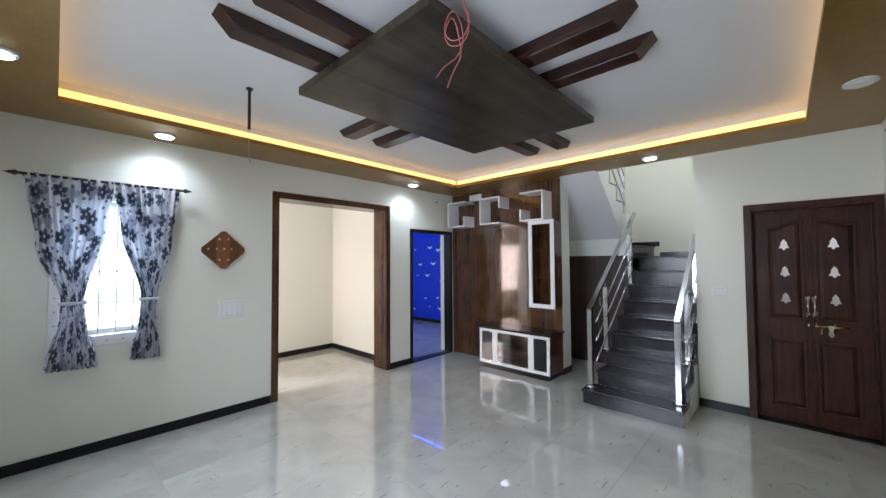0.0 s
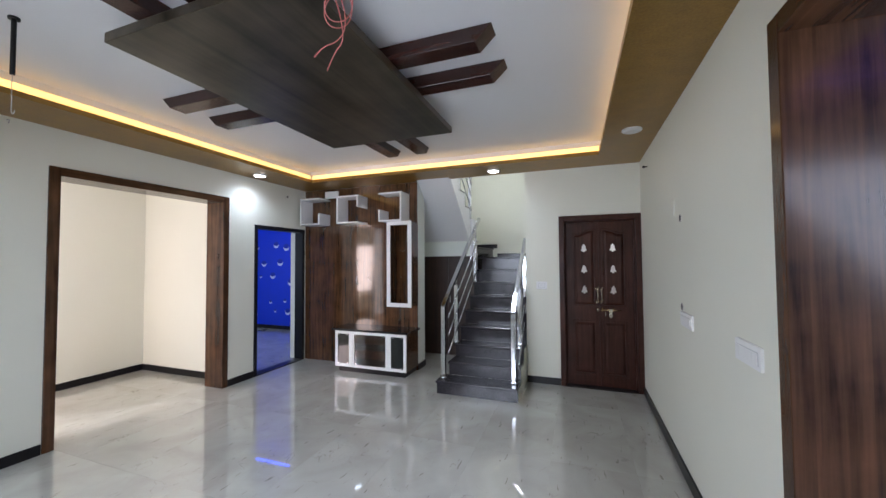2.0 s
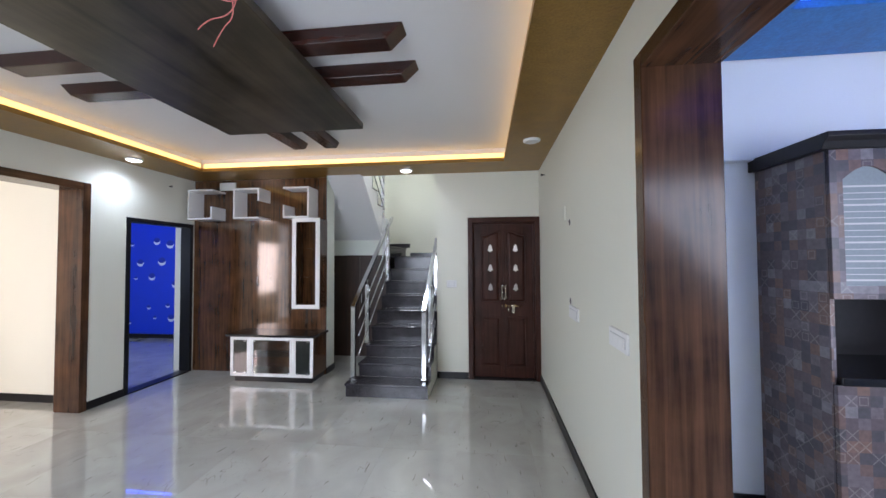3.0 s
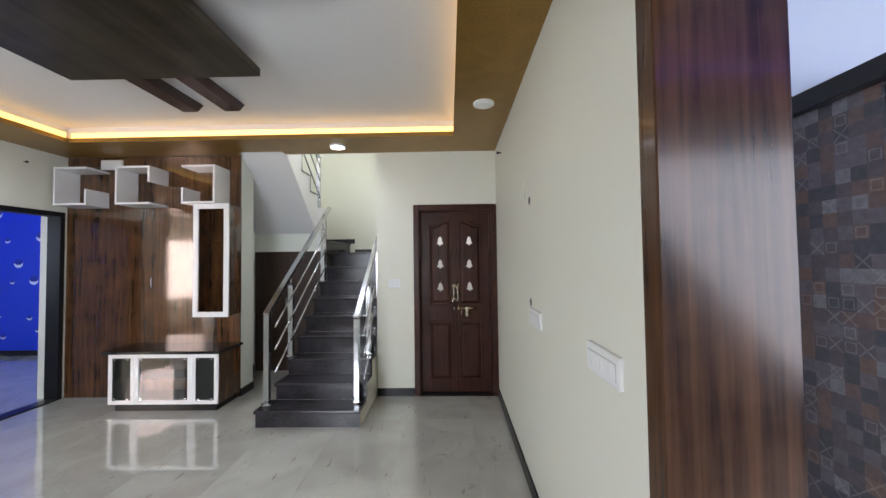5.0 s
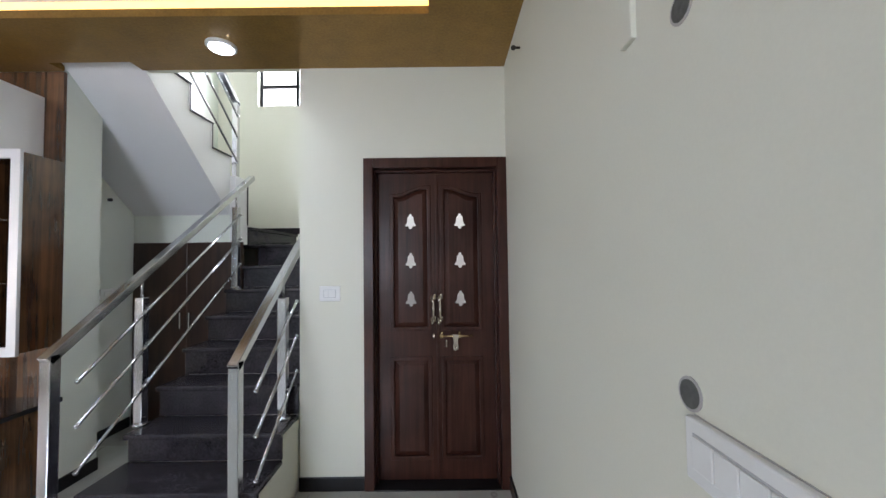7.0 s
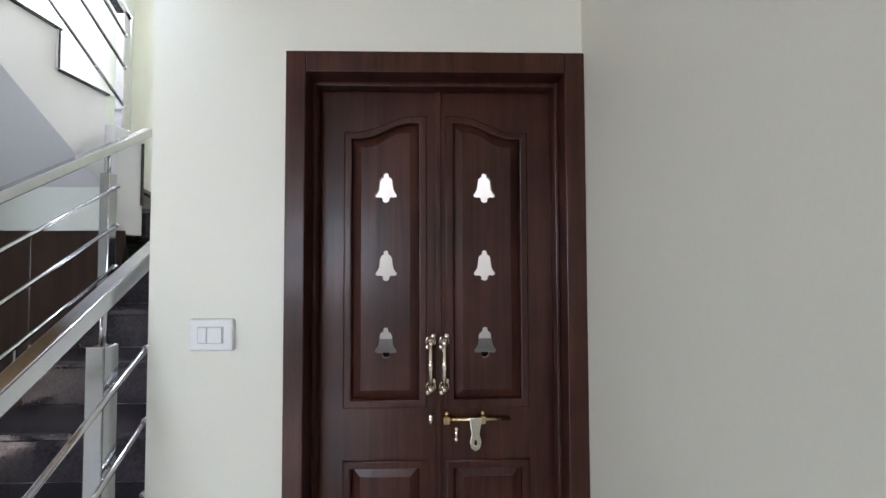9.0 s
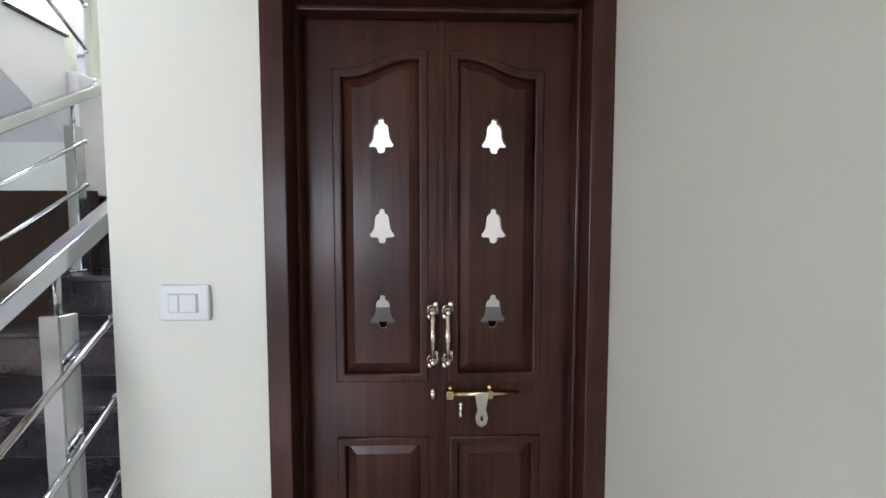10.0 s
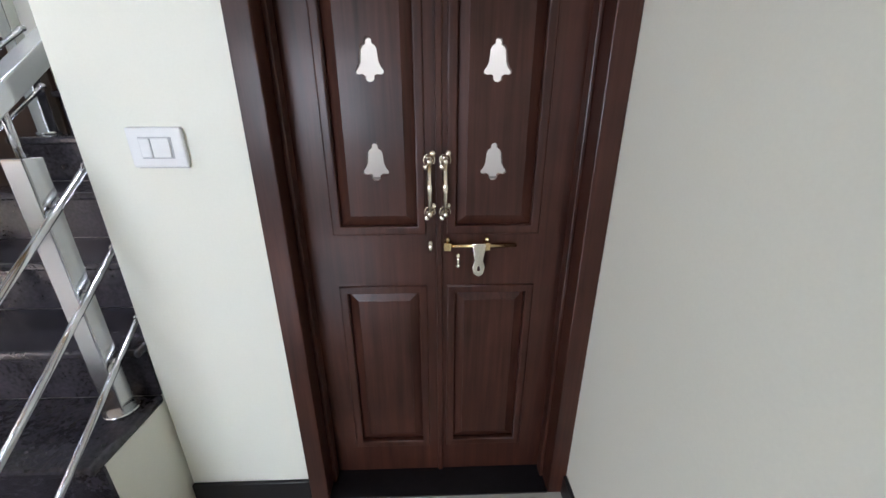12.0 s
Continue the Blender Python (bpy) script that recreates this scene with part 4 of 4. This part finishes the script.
def floral_cloth(name):
    """White cloth printed with grey-blue five-petalled flowers and sprigs, laid out over the cloth's own width and drop."""
    m = bpy.data.materials.new(name)
    m.use_nodes = True
    nt = m.node_tree
    p = nt.nodes["Principled BSDF"]
    p.inputs["Roughness"].default_value = 0.8
    p.inputs["Sheen Weight"].default_value = 0.2
    uv = nt.nodes.new("ShaderNodeTexCoord").outputs["UV"]

    def flowers(scale, radius, shift, petals):
        mp = nt.nodes.new("ShaderNodeMapping")
        mp.inputs["Scale"].default_value, mp.inputs["Location"].default_value = (scale, scale, 1), (shift, shift * 0.7, 0)
        nt.links.new(uv, mp.inputs["Vector"])
        vo = nt.nodes.new("ShaderNodeTexVoronoi")
        vo.voronoi_dimensions, vo.inputs["Scale"].default_value, vo.inputs["Randomness"].default_value = "2D", 1.0, 0.75
        nt.links.new(mp.outputs[0], vo.inputs["Vector"])
        df = nt.nodes.new("ShaderNodeVectorMath")
        df.operation = "SUBTRACT"
        nt.links.new(mp.outputs[0], df.inputs[0])
        nt.links.new(vo.outputs["Position"], df.inputs[1])
        sp = nt.nodes.new("ShaderNodeSeparateXYZ")
        nt.links.new(df.outputs[0], sp.inputs[0])
        ang = math_node(nt, "ARCTAN2", sp.outputs["Y"], sp.outputs["X"])
        lobe = math_node(nt, "MULTIPLY_ADD", math_node(nt, "ABSOLUTE", math_node(nt, "COSINE", math_node(nt, "MULTIPLY", ang, petals / 2))), 0.45, 0.55)
        edge = math_node(nt, "MULTIPLY", lobe, radius)
        inside = math_node(nt, "LESS_THAN", vo.outputs["Distance"], edge)
        core = math_node(nt, "LESS_THAN", vo.outputs["Distance"], radius * 0.2)
        ratio = math_node(nt, "DIVIDE", vo.outputs["Distance"], edge)
        return inside, core, ratio

    big, core, ratio = flowers(5.6, 0.36, 0.0, 5)
    small, _, _ = flowers(12.0, 0.19, 3.3, 3)
    pale, _, _ = flowers(4.4, 0.30, 7.1, 4)
    col = nt.nodes.new("ShaderNodeValToRGB")
    col.color_ramp.elements[0].color, col.color_ramp.elements[1].color = (0.025, 0.032, 0.06, 1), (0.13, 0.16, 0.25, 1)
    col.color_ramp.elements[0].position, col.color_ramp.elements[1].position = 0.35, 1.0
    nt.links.new(ratio, col.inputs["Fac"])

    def mix(fac, a, b):
        mx = nt.nodes.new("ShaderNodeMix")
        mx.data_type = "RGBA"
        nt.links.new(fac, mx.inputs["Factor"])
        for key, v in (("A", a), ("B", b)):
            if isinstance(v, tuple):
                mx.inputs[key].default_value = (*v, 1)
            else:
                nt.links.new(v, mx.inputs[key])
        return mx.outputs["Result"]

    base = mix(pale, (0.76, 0.76, 0.80), (0.42, 0.44, 0.52))
    base = mix(small, base, (0.15, 0.17, 0.24))
    base = mix(big, base, col.outputs[0])
    base = mix(core, base, (0.55, 0.55, 0.62))
    nt.links.new(base, p.inputs["Base Color"])
    tr = nt.nodes.new("ShaderNodeBsdfTranslucent")
    nt.links.new(base, tr.inputs["Color"])
    ms = nt.nodes.new("ShaderNodeMixShader")
    ms.inputs[0].default_value = 0.35
    nt.links.new(p.outputs[0], ms.inputs[1])
    nt.links.new(tr.outputs[0], ms.inputs[2])
    nt.links.new(ms.outputs[0], nt.nodes["Material Output"].inputs["Surface"])
    return m


def patchwork(name):
    """Laminate printed with small square motifs of brown, grey and mauve."""
    m = bpy.data.materials.new(name)
    m.use_nodes = True
    nt = m.node_tree
    p = nt.nodes["Principled BSDF"]
    p.inputs["Roughness"].default_value = 0.3
    tc = nt.nodes.new("ShaderNodeTexCoord")
    sp = nt.nodes.new("ShaderNodeSeparateXYZ")
    nt.links.new(tc.outputs["Object"], sp.inputs[0])
    cell = 0.055
    h = math_node(nt, "DIVIDE", math_node(nt, "ADD", sp.outputs["X"], sp.outputs["Y"]), cell)
    v = math_node(nt, "DIVIDE", sp.outputs["Z"], cell)
    fh, fv = math_node(nt, "FLOOR", h), math_node(nt, "FLOOR", v)
    cx = nt.nodes.new("ShaderNodeCombineXYZ")
    nt.links.new(fh, cx.inputs[0])
    nt.links.new(fv, cx.inputs[1])
    wn1 = nt.nodes.new("ShaderNodeTexWhiteNoise")
    nt.links.new(cx.outputs[0], wn1.inputs["Vector"])
    cr = nt.nodes.new("ShaderNodeValToRGB")
    cr.color_ramp.interpolation = "CONSTANT"
    els = cr.color_ramp.elements
    els[0].color, els[1].position, els[1].color = (0.070, 0.052, 0.056, 1), 0.3, (0.105, 0.062, 0.050, 1)
    for pos, c in ((0.48, (0.045, 0.040, 0.047, 1)), (0.66, (0.10, 0.08, 0.088, 1)), (0.84, (0.125, 0.070, 0.050, 1)), (0.93, (0.15, 0.135, 0.145, 1))):
        n = els.new(pos)
        n.color = c
    nt.links.new(wn1.outputs["Value"], cr.inputs["Fac"])
    dx = math_node(nt, "ABSOLUTE", math_node(nt, "SUBTRACT", math_node(nt, "FRACT", h), 0.5))
    dz = math_node(nt, "ABSOLUTE", math_node(nt, "SUBTRACT", math_node(nt, "FRACT", v), 0.5))
    ring = math_node(nt, "LESS_THAN", math_node(nt, "ABSOLUTE", math_node(nt, "SUBTRACT", math_node(nt, "MAXIMUM", dx, dz), 0.34)), 0.045)
    diag = math_node(nt, "LESS_THAN", math_node(nt, "ABSOLUTE", math_node(nt, "SUBTRACT", dx, dz)), 0.08)
    sc = nt.nodes.new("ShaderNodeSeparateColor")
    nt.links.new(wn1.outputs["Color"], sc.inputs[0])
    a = math_node(nt, "MULTIPLY", ring, math_node(nt, "GREATER_THAN", sc.outputs["Green"], 0.88))
    b = math_node(nt, "MULTIPLY", diag, math_node(nt, "GREATER_THAN", sc.outputs["Blue"], 0.84))
    fac = math_node(nt, "MULTIPLY", math_node(nt, "MAXIMUM", a, b), 0.24)
    mx = nt.nodes.new("ShaderNodeMix")
    mx.data_type = "RGBA"
    nt.links.new(fac, mx.inputs["Factor"])
    nt.links.new(cr.outputs[0], mx.inputs["A"])
    mx.inputs["B"].default_value = (0.34, 0.31, 0.29, 1)
    no = nt.nodes.new("ShaderNodeTexNoise")
    no.inputs["Scale"].default_value, no.inputs["Detail"].default_value = 45, 5
    nt.links.new(tc.outputs["Object"], no.inputs["Vector"])
    sca = nt.nodes.new("ShaderNodeVectorMath")
    sca.operation = "SCALE"
    nt.links.new(mx.outputs["Result"], sca.inputs[0])
    nt.links.new(math_node(nt, "MULTIPLY_ADD", no.outputs["Fac"], 1.0, 0.5), sca.inputs["Scale"])
    nt.links.new(sca.outputs[0], p.inputs["Base Color"])
    return m


M_CLOTH = floral_cloth("floral_curtain_cloth")
M_PATCH = patchwork("patchwork_laminate")
M_FROST = mat("frosted_striped_glass", (0.17, 0.20, 0.21), 0.5, vary=0.12, scale=4, bump=0.02)
M_DROP = mat("printed_drop_grey", (0.70, 0.74, 0.92), 0.4, bump=0)
M_DROPDARK = mat("printed_drop_shade", (0.003, 0.025, 0.36), 0.4, bump=0)
M_ROD = mat("bronze_curtain_rod", (0.06, 0.055, 0.05), 0.35, metal=0.8, bump=0)


def sweep(v, knots):
    """Smooth interpolation through (v, value) knots."""
    for (a, x), (b, y) in zip(knots, knots[1:]):
        if v <= b:
            u = (v - a) / (b - a)
            u = u * u * (3 - 2 * u)
            return x + (y - x) * u
    return knots[-1][1]


def curtain(lo, hi, folds, seed, label):
    """lo, hi: knots of the drop (0 to 1) and the y of the cloth's two edges; the tie is where they close up."""
    rng = random.Random(seed)
    t = thing("curtain", label, "curtain", "tied window curtains", at=(W + 0.09, lo[0][1], 2.25))
    bm = bmesh.new()
    uvl = bm.loops.layers.uv.new("UVMap")
    nu, nv = 120, 70
    z_top, z_bot = 2.255, 0.735
    wob = [rng.uniform(-0.6, 0.6) for _ in range(folds + 2)]
    grid = []
    for j in range(nv + 1):
        v = j / nv
        y0, y1 = sweep(v, lo), sweep(v, hi)
        width = y1 - y0
        row = []
        for i in range(nu + 1):
            u = i / nu
            k = u * folds
            ph = k + wob[int(k)] * (1 - (k % 1)) * 0.4 + wob[int(k) + 1] * (k % 1) * 0.4
            amp = 0.016 + 0.022 * min(1, width / 0.45) * (0.35 + 0.65 * v) if v > 0.04 else 0.012
            amp *= 0.55 if abs(v - 0.66) < 0.03 else 1.0
            x = W + 0.085 + amp * math.sin(2 * math.pi * ph) + 0.02 * math.sin(math.pi * u) * (0.4 if width > 0.3 else 1.3)
            hem = 0.006 * math.sin(2 * math.pi * ph + 1) * (v ** 6) - 0.015 * u * v ** 4
            y = y0 + width * (u + 0.25 / folds * math.sin(2 * math.pi * ph + 1.2) * u * (1 - u) * 2)
            z = z_top + (z_bot - z_top) * v + hem
            row.append(bm.verts.new((x, y, z)))
        grid.append(row)
    for j in range(nv):
        for i in range(nu):
            f = bm.faces.new((grid[j][i], grid[j][i + 1], grid[j + 1][i + 1], grid[j + 1][i]))
            f.smooth = True
            for lp, (a, b) in zip(f.loops, ((i, j), (i + 1, j), (i + 1, j + 1), (i, j + 1))):
                lp[uvl].uv = (a / nu * 0.80 + seed, -b / nv * 1.5)
    cloth = sub("cloth", bm, M_CLOTH, t)
    so = cloth.modifiers.new("thickness", "SOLIDIFY")
    so.thickness = 0.002
    v = 0.66
    y0, y1 = sweep(v, lo), sweep(v, hi)
    zt = z_top + (z_bot - z_top) * v
    tie = bmesh.new()
    ring = []
    for i in range(24):
        a = 2 * math.pi * i / 24
        yc, xc = (y0 + y1) / 2 + (abs(y1 - y0) / 2 + 0.012) * math.cos(a), W + 0.093 + 0.048 * math.sin(a)
        ring.append([tie.verts.new((xc + 0.004 * math.sin(a) * s, yc, zt + dz)) for dz, s in ((-0.013, 0), (0, 1), (0.013, 0))])
    for i in range(24):
        n = ring[(i + 1) % 24]
        for k in range(2):
            f = tie.faces.new((ring[i][k], n[k], n[k + 1], ring[i][k + 1]))
            f.smooth = True
    tb = sub("tieback", tie, M_CLOTH, t)
    tb.modifiers.new("thickness", "SOLIDIFY").thickness = 0.004
    return t


curtain([(0, -4.92), (0.35, -4.86), (0.66, -4.715), (0.72, -4.72), (1, -4.80)], [(0, -4.42), (0.25, -4.46), (0.66, -4.585), (0.72, -4.575), (1, -4.50)], 9, 1, "white curtain with grey-blue flowers, tied in the middle")
curtain([(0, -4.43), (0.25, -4.38), (0.66, -4.235), (0.72, -4.24), (1, -4.30)], [(0, -3.965), (0.35, -4.02), (0.66, -4.12), (0.72, -4.125), (1, -4.09)], 9, 2, "narrower white floral curtain, tied in the middle")
crod = thing("curtain_rod", "bronze curtain rod with turned finials on the wall", "curtain rod", at=(W, -4.44, 2.245))
sub("rod", tube((W + 0.085, -4.96, 2.245), (W + 0.085, -3.93, 2.245), 0.011), M_ROD, crod)
for y, d in ((-4.96, -1), (-3.93, 1)):
    fin = ball((W + 0.085, y + d * 0.012, 2.245), 0.02)
    ball((W + 0.085, y + d * 0.036, 2.245), 0.013, fin)
    tube((W + 0.085, y + d * 0.04, 2.245), (W + 0.085, y + d * 0.065, 2.245), 0.009, bm=fin, r1=0.003)
    sub("finial", fin, M_ROD, crod)
    sub("bracket", bar((W, y - d * 0.03, 2.245), (W + 0.085, y - d * 0.03, 2.245), 0.014, 0.02), M_ROD, crod)

# wooden lozenge lamp
loz = thing("wall_ornament", "lozenge-shaped orange-brown wooden wall lamp with brass studs", "wall lamp", at=(W, -3.577, 1.69))
cy, cz, r = -3.577, 1.692, 0.213
def lozenge(rad, cut):
    return [(cy - rad + cut, cz - cut), (cy - cut, cz - rad + cut), (cy + cut, cz - rad + cut), (cy + rad - cut, cz - cut), (cy + rad - cut, cz + cut), (cy + cut, cz + rad - cut), (cy - cut, cz + rad - cut), (cy - rad + cut, cz + cut)]
sub("back_board", prism(lozenge(r * 0.8, 0.02), "x", W, W + 0.03), M_DIAMOND, loz)
BAND = 0.062
for side in (-1, 1):
    wing = [(cy + side * BAND, cz - r + BAND + 0.004), (cy + side * (r - 0.018), cz - 0.022), (cy + side * (r - 0.018), cz + 0.022), (cy + side * BAND, cz + r - BAND - 0.004)]
    sub("side_board", prism(wing, "x", W + 0.03, W + 0.05, 0.002), M_DIAMOND, loz, "darker brown veneer")
sub("centre_board", prism([(cy - BAND + 0.001, cz - r + BAND + 0.004), (cy - 0.02, cz - r + 0.022), (cy + 0.02, cz - r + 0.022), (cy + BAND - 0.001, cz - r + BAND + 0.004), (cy + BAND - 0.001, cz + r - BAND - 0.004), (cy + 0.02, cz + r - 0.022), (cy - 0.02, cz + r - 0.022), (cy - BAND + 0.001, cz + r - BAND - 0.004)], "x", W + 0.03, W + 0.05, 0.002), M_BAND, loz, "lighter orange veneer band")
for dy, dz in ((-0.14, 0.01), (-0.065, 0.01), (0.0, 0.01), (0.07, 0.01), (-0.04, 0.11), (0.04, 0.11), (-0.04, -0.10), (0.04, -0.10)):
    sub("stud", tube((W + 0.05, cy + dy, cz + dz), (W + 0.054, cy + dy, cz + dz), 0.009), M_BRASS, loz)

# water drops printed on the blue wall
drop_rng = random.Random(5)
decor = thing("wallpaper_print", "printed water drops on the vivid blue wallpaper", "wallpaper", at=(-6.6, 1.88, 1.4))
for i in range(48):
    x = -8.2 + 0.43 * (i % 8) + 0.21 * (i // 8 % 2) + drop_rng.uniform(-0.12, 0.12)
    z = 0.32 + 0.42 * (i // 8) + drop_rng.uniform(-0.12, 0.12)
    r = drop_rng.choice((0.035, 0.045, 0.06, 0.075, 0.085))
    arc = [(x + r * math.cos(a), z + r * math.sin(a)) for a in [math.radians(172 + 19.6 * k) for k in range(11)]]
    arc += [(x + r * 0.92 * math.cos(a), z + r * 0.08 + r * 0.42 * math.sin(a)) for a in [math.radians(360 - 18 * k) for k in range(11)]]
    sub("drop", cutout([arc], 1.876, 1.879), M_DROP, decor)
    full = [(x + r * 0.97 * math.cos(a), z + r * 0.97 * math.sin(a)) for a in [math.radians(24 * k) for k in range(15)]]
    sub("drop_shade", cutout([full], 1.8775, 1.8795), M_DROPDARK, decor)
blue_led = thing("blue_cove_light", "blue light strip along the ceiling of the blue room", "strip light", at=(-6.6, 1.6, 2.85))
sub("strip", box(-8.3, -5.15, 1.62, 1.64, 2.87, 2.899), M_LEDBLUE, blue_led)

# ---- kitchen ----
KL = thing("kitchen_cove_light", "blue light strip behind the kitchen ceiling edge", "strip light", at=(2, -2.8, 2.84))
for r in ((0.85, 3.1, -2.80, -2.77), (0.85, 3.1, -5.04, -5.01), (0.81, 0.84, -5.0, -2.815)):
    sub("strip", box(*r, 2.831, 2.86), M_LEDBLUE, KL)
for x in (1.75, 2.05):
    kb = tagged(link("kitchen_ceiling_beam", box(x, x + 0.09, -3.4, -2.335, 2.755, 2.789, 0.003), M_BEAMY), "dark wooden beam under the blue kitchen ceiling", "beam", "kitchen ceiling beams")
CX0, CX1, CF, CB = 1.035, 2.06, -2.77, -2.272
crock = thing("crockery_cabinet", "tall patchwork laminate crockery cabinet with arched glass doors", "cabinet", at=(1.5, -2.5, 0))
for a in (CX0, CX1 - 0.02):
    sub("side_panel", box(a, a + 0.02, CF + 0.02, CB, 0.0, 2.09), M_PATCH, crock)
sub("back_panel", box(CX0 + 0.02, CX1 - 0.02, CB - 0.015, CB, 0.0, 2.09), M_BLACK, crock, "dark back board")
for z in (1.345, 2.07):
    sub("shelf", box(CX0 + 0.02, CX1 - 0.02, CF + 0.02, CB - 0.015, z, z + 0.02), M_PATCH, crock)
sub("plinth", box(CX0 + 0.02, CX1 - 0.02, CF + 0.05, CB - 0.015, 0, 0.09), M_BLACK, crock)
sub("slab", box(CX0 + 0.021, CX1 - 0.021, CF - 0.015, CB - 0.016, 0.925, 0.965, 0.004), M_SLAB, crock, "black granite slab")
corn = prism([(CF - 0.05, 2.17), (CF - 0.05, 2.145), (CF - 0.03, 2.125), (CF - 0.01, 2.091), (CB, 2.091), (CB, 2.17)], "x", CX0 - 0.04, CX1 + 0.04, 0.003)
sub("cornice", corn, M_BLACK, crock, "glossy black cornice")
dw = (CX1 - CX0) / 3
for i in range(3):
    a, b = CX0 + dw * i + 0.002, CX0 + dw * (i + 1) - 0.002
    hole = [(a + 0.055, 1.41), (b - 0.055, 1.41)]
    for k in range(13):
        u = k / 12
        xx = (b - 0.055) + (a - b + 0.11) * u
        hole.append((xx, 1.94 + 0.065 * math.sin(math.pi * u)))
    d = sub("upper_door", cutout([[(a, 1.348), (b, 1.348), (b, 2.088), (a, 2.088)], hole], CF - 0.002, CF + 0.018, 0.002), M_PATCH, crock)
    link("pane", cutout([inset(hole, -0.006)], CF + 0.006, CF + 0.011), M_FROST, d, "frosted striped glass pane")
    for k in range(16):
        z = 1.435 + 0.031 * k
        link("stripe", box(a + 0.06, b - 0.06, CF + 0.0045, CF + 0.0058, z, z + (0.004 if k % 3 else 0.009)), M_GRILL, d)
    hx = b - 0.03 if i % 2 == 0 else a + 0.03
    link("handle", boxes([(hx - 0.007, hx + 0.007, CF - 0.03, CF - 0.022, 1.58, 1.70), (hx - 0.007, hx + 0.007, CF - 0.022, CF - 0.002, 1.58, 1.592), (hx - 0.007, hx + 0.007, CF - 0.022, CF - 0.002, 1.688, 1.70)], 0.001), M_CHROME, d, "chrome bow handle")
    d = sub("lower_door", box(a, b, CF - 0.002, CF + 0.018, 0.095, 0.922, 0.002), M_PATCH, crock)
    link("handle", boxes([(hx - 0.007, hx + 0.007, CF - 0.03, CF - 0.022, 0.70, 0.82), (hx - 0.007, hx + 0.007, CF - 0.022, CF - 0.002, 0.70, 0.712), (hx - 0.007, hx + 0.007, CF - 0.022, CF - 0.002, 0.808, 0.82)], 0.001), M_CHROME, d, "chrome bow handle")

# ---- small fittings on the long wall ----
for y, z in ((-1.745, 1.849), (-1.735, 1.212)):
    sx = SKEW * (y + 3.12)
    k = thing("junction_hole", "open round conduit box set in the wall", "junction box", "open wall conduit boxes", at=(sx, y, z))
    ringb = bmesh.new()
    tube((sx - 0.002, y, z), (sx, y, z), 0.028, 20, ringb)
    sub("cup", ringb, M_GRILL, k)
    # flat disc on the wall, its dark colour standing for the hole's shade
    sub("opening", tube((sx - 0.003, y, z), (sx - 0.002, y, z), 0.023, 20), M_HOLESHADE, k)
cond = thing("cover_plate", "short painted cover plate on the cream wall", "cover plate", at=(0.0, -1.64, 1.94))
sub("plate", box(0.002, 0.019, -1.605, -1.555, 1.885, 2.005, 0.003), M_WALL, cond)
hk = thing("wall_hook", "small dark hook high on the cream wall", "hook", "wall hooks", at=(0.0, -0.5, 2.525))
sub("stem", tube((-0.01, -0.5, 2.525), (0.024, -0.5, 2.525), 0.006), M_ROD, hk)
sub("knob", ball((-0.012, -0.5, 2.525), 0.013), M_ROD, hk)
lk = thing("wall_hook", "small dark hook high on the pale wall", "hook", "wall hooks", at=(W, -0.43, 2.54))
sub("stem", tube((W, -0.43, 2.54), (W + 0.03, -0.43, 2.54), 0.006), M_ROD, lk)
sub("knob", ball((W + 0.032, -0.43, 2.54), 0.013), M_ROD, lk)
gr = thing("cable_grommet", "small black cable outlet in the walnut panel", "cable outlet", at=(-3.84, -0.003, 1.22))
sub("ring", tube((-3.84, -0.007, 1.22), (-3.84, -0.002, 1.22), 0.02, 18), M_BLACKPLASTIC, gr)
sub("cable_end", cable([(-3.84, -0.006, 1.22), (-3.838, -0.02, 1.24), (-3.842, -0.015, 1.29), (-3.84, -0.012, 1.33)], 0.004), M_GRILL, gr)
lh = thing("wall_hook", "small white hook wire under the ceiling border", "hook", "wall hooks", at=(W, -3.326, 2.69))
sub("stem", cable([(W, -3.326, 2.67), (W + 0.03, -3.326, 2.672), (W + 0.045, -3.326, 2.655), (W + 0.03, -3.326, 2.64)], 0.004), M_GRILL, lh)
pn = thing("wall_pin", "small dark peg on the wall under the stairs", "peg", at=(-3.2, 0.72, 1.983))
sub("peg", tube((-3.2, 0.72, 1.983), (-3.175, 0.72, 1.983), 0.014), M_ROD, pn)

# ---- floor tiles ----
TW, TL = 1.2, 0.6
def floor_tiles():
    mesh_cache = {}
    floor = bpy.data.objects["floor"]
    def lay(x0, y0, x1, y1):
        key = (round(x1 - x0, 3), round(y1 - y0, 3))
        if key not in mesh_cache:
            me = bpy.data.meshes.new("tile")
            bm = box(0, key[0], 0, key[1], -0.004, 0.0)
            bm.to_mesh(me)
            bm.free()
            me.materials.append(M_TILE)
            mesh_cache[key] = me
        ob = new("tile", mesh_cache[key])
        ob.location = (x0, y0, 0)
        ob.parent = floor
    gap = 0.0003
    x = -8.71
    while x < 3.6:
        y = -5.4
        while y < 2.3:
            lay(x + gap, y + gap, min(x + TL, 3.6) - gap, min(y + TW, 2.3) - gap)
            y += TW
        x += TL


floor_tiles()
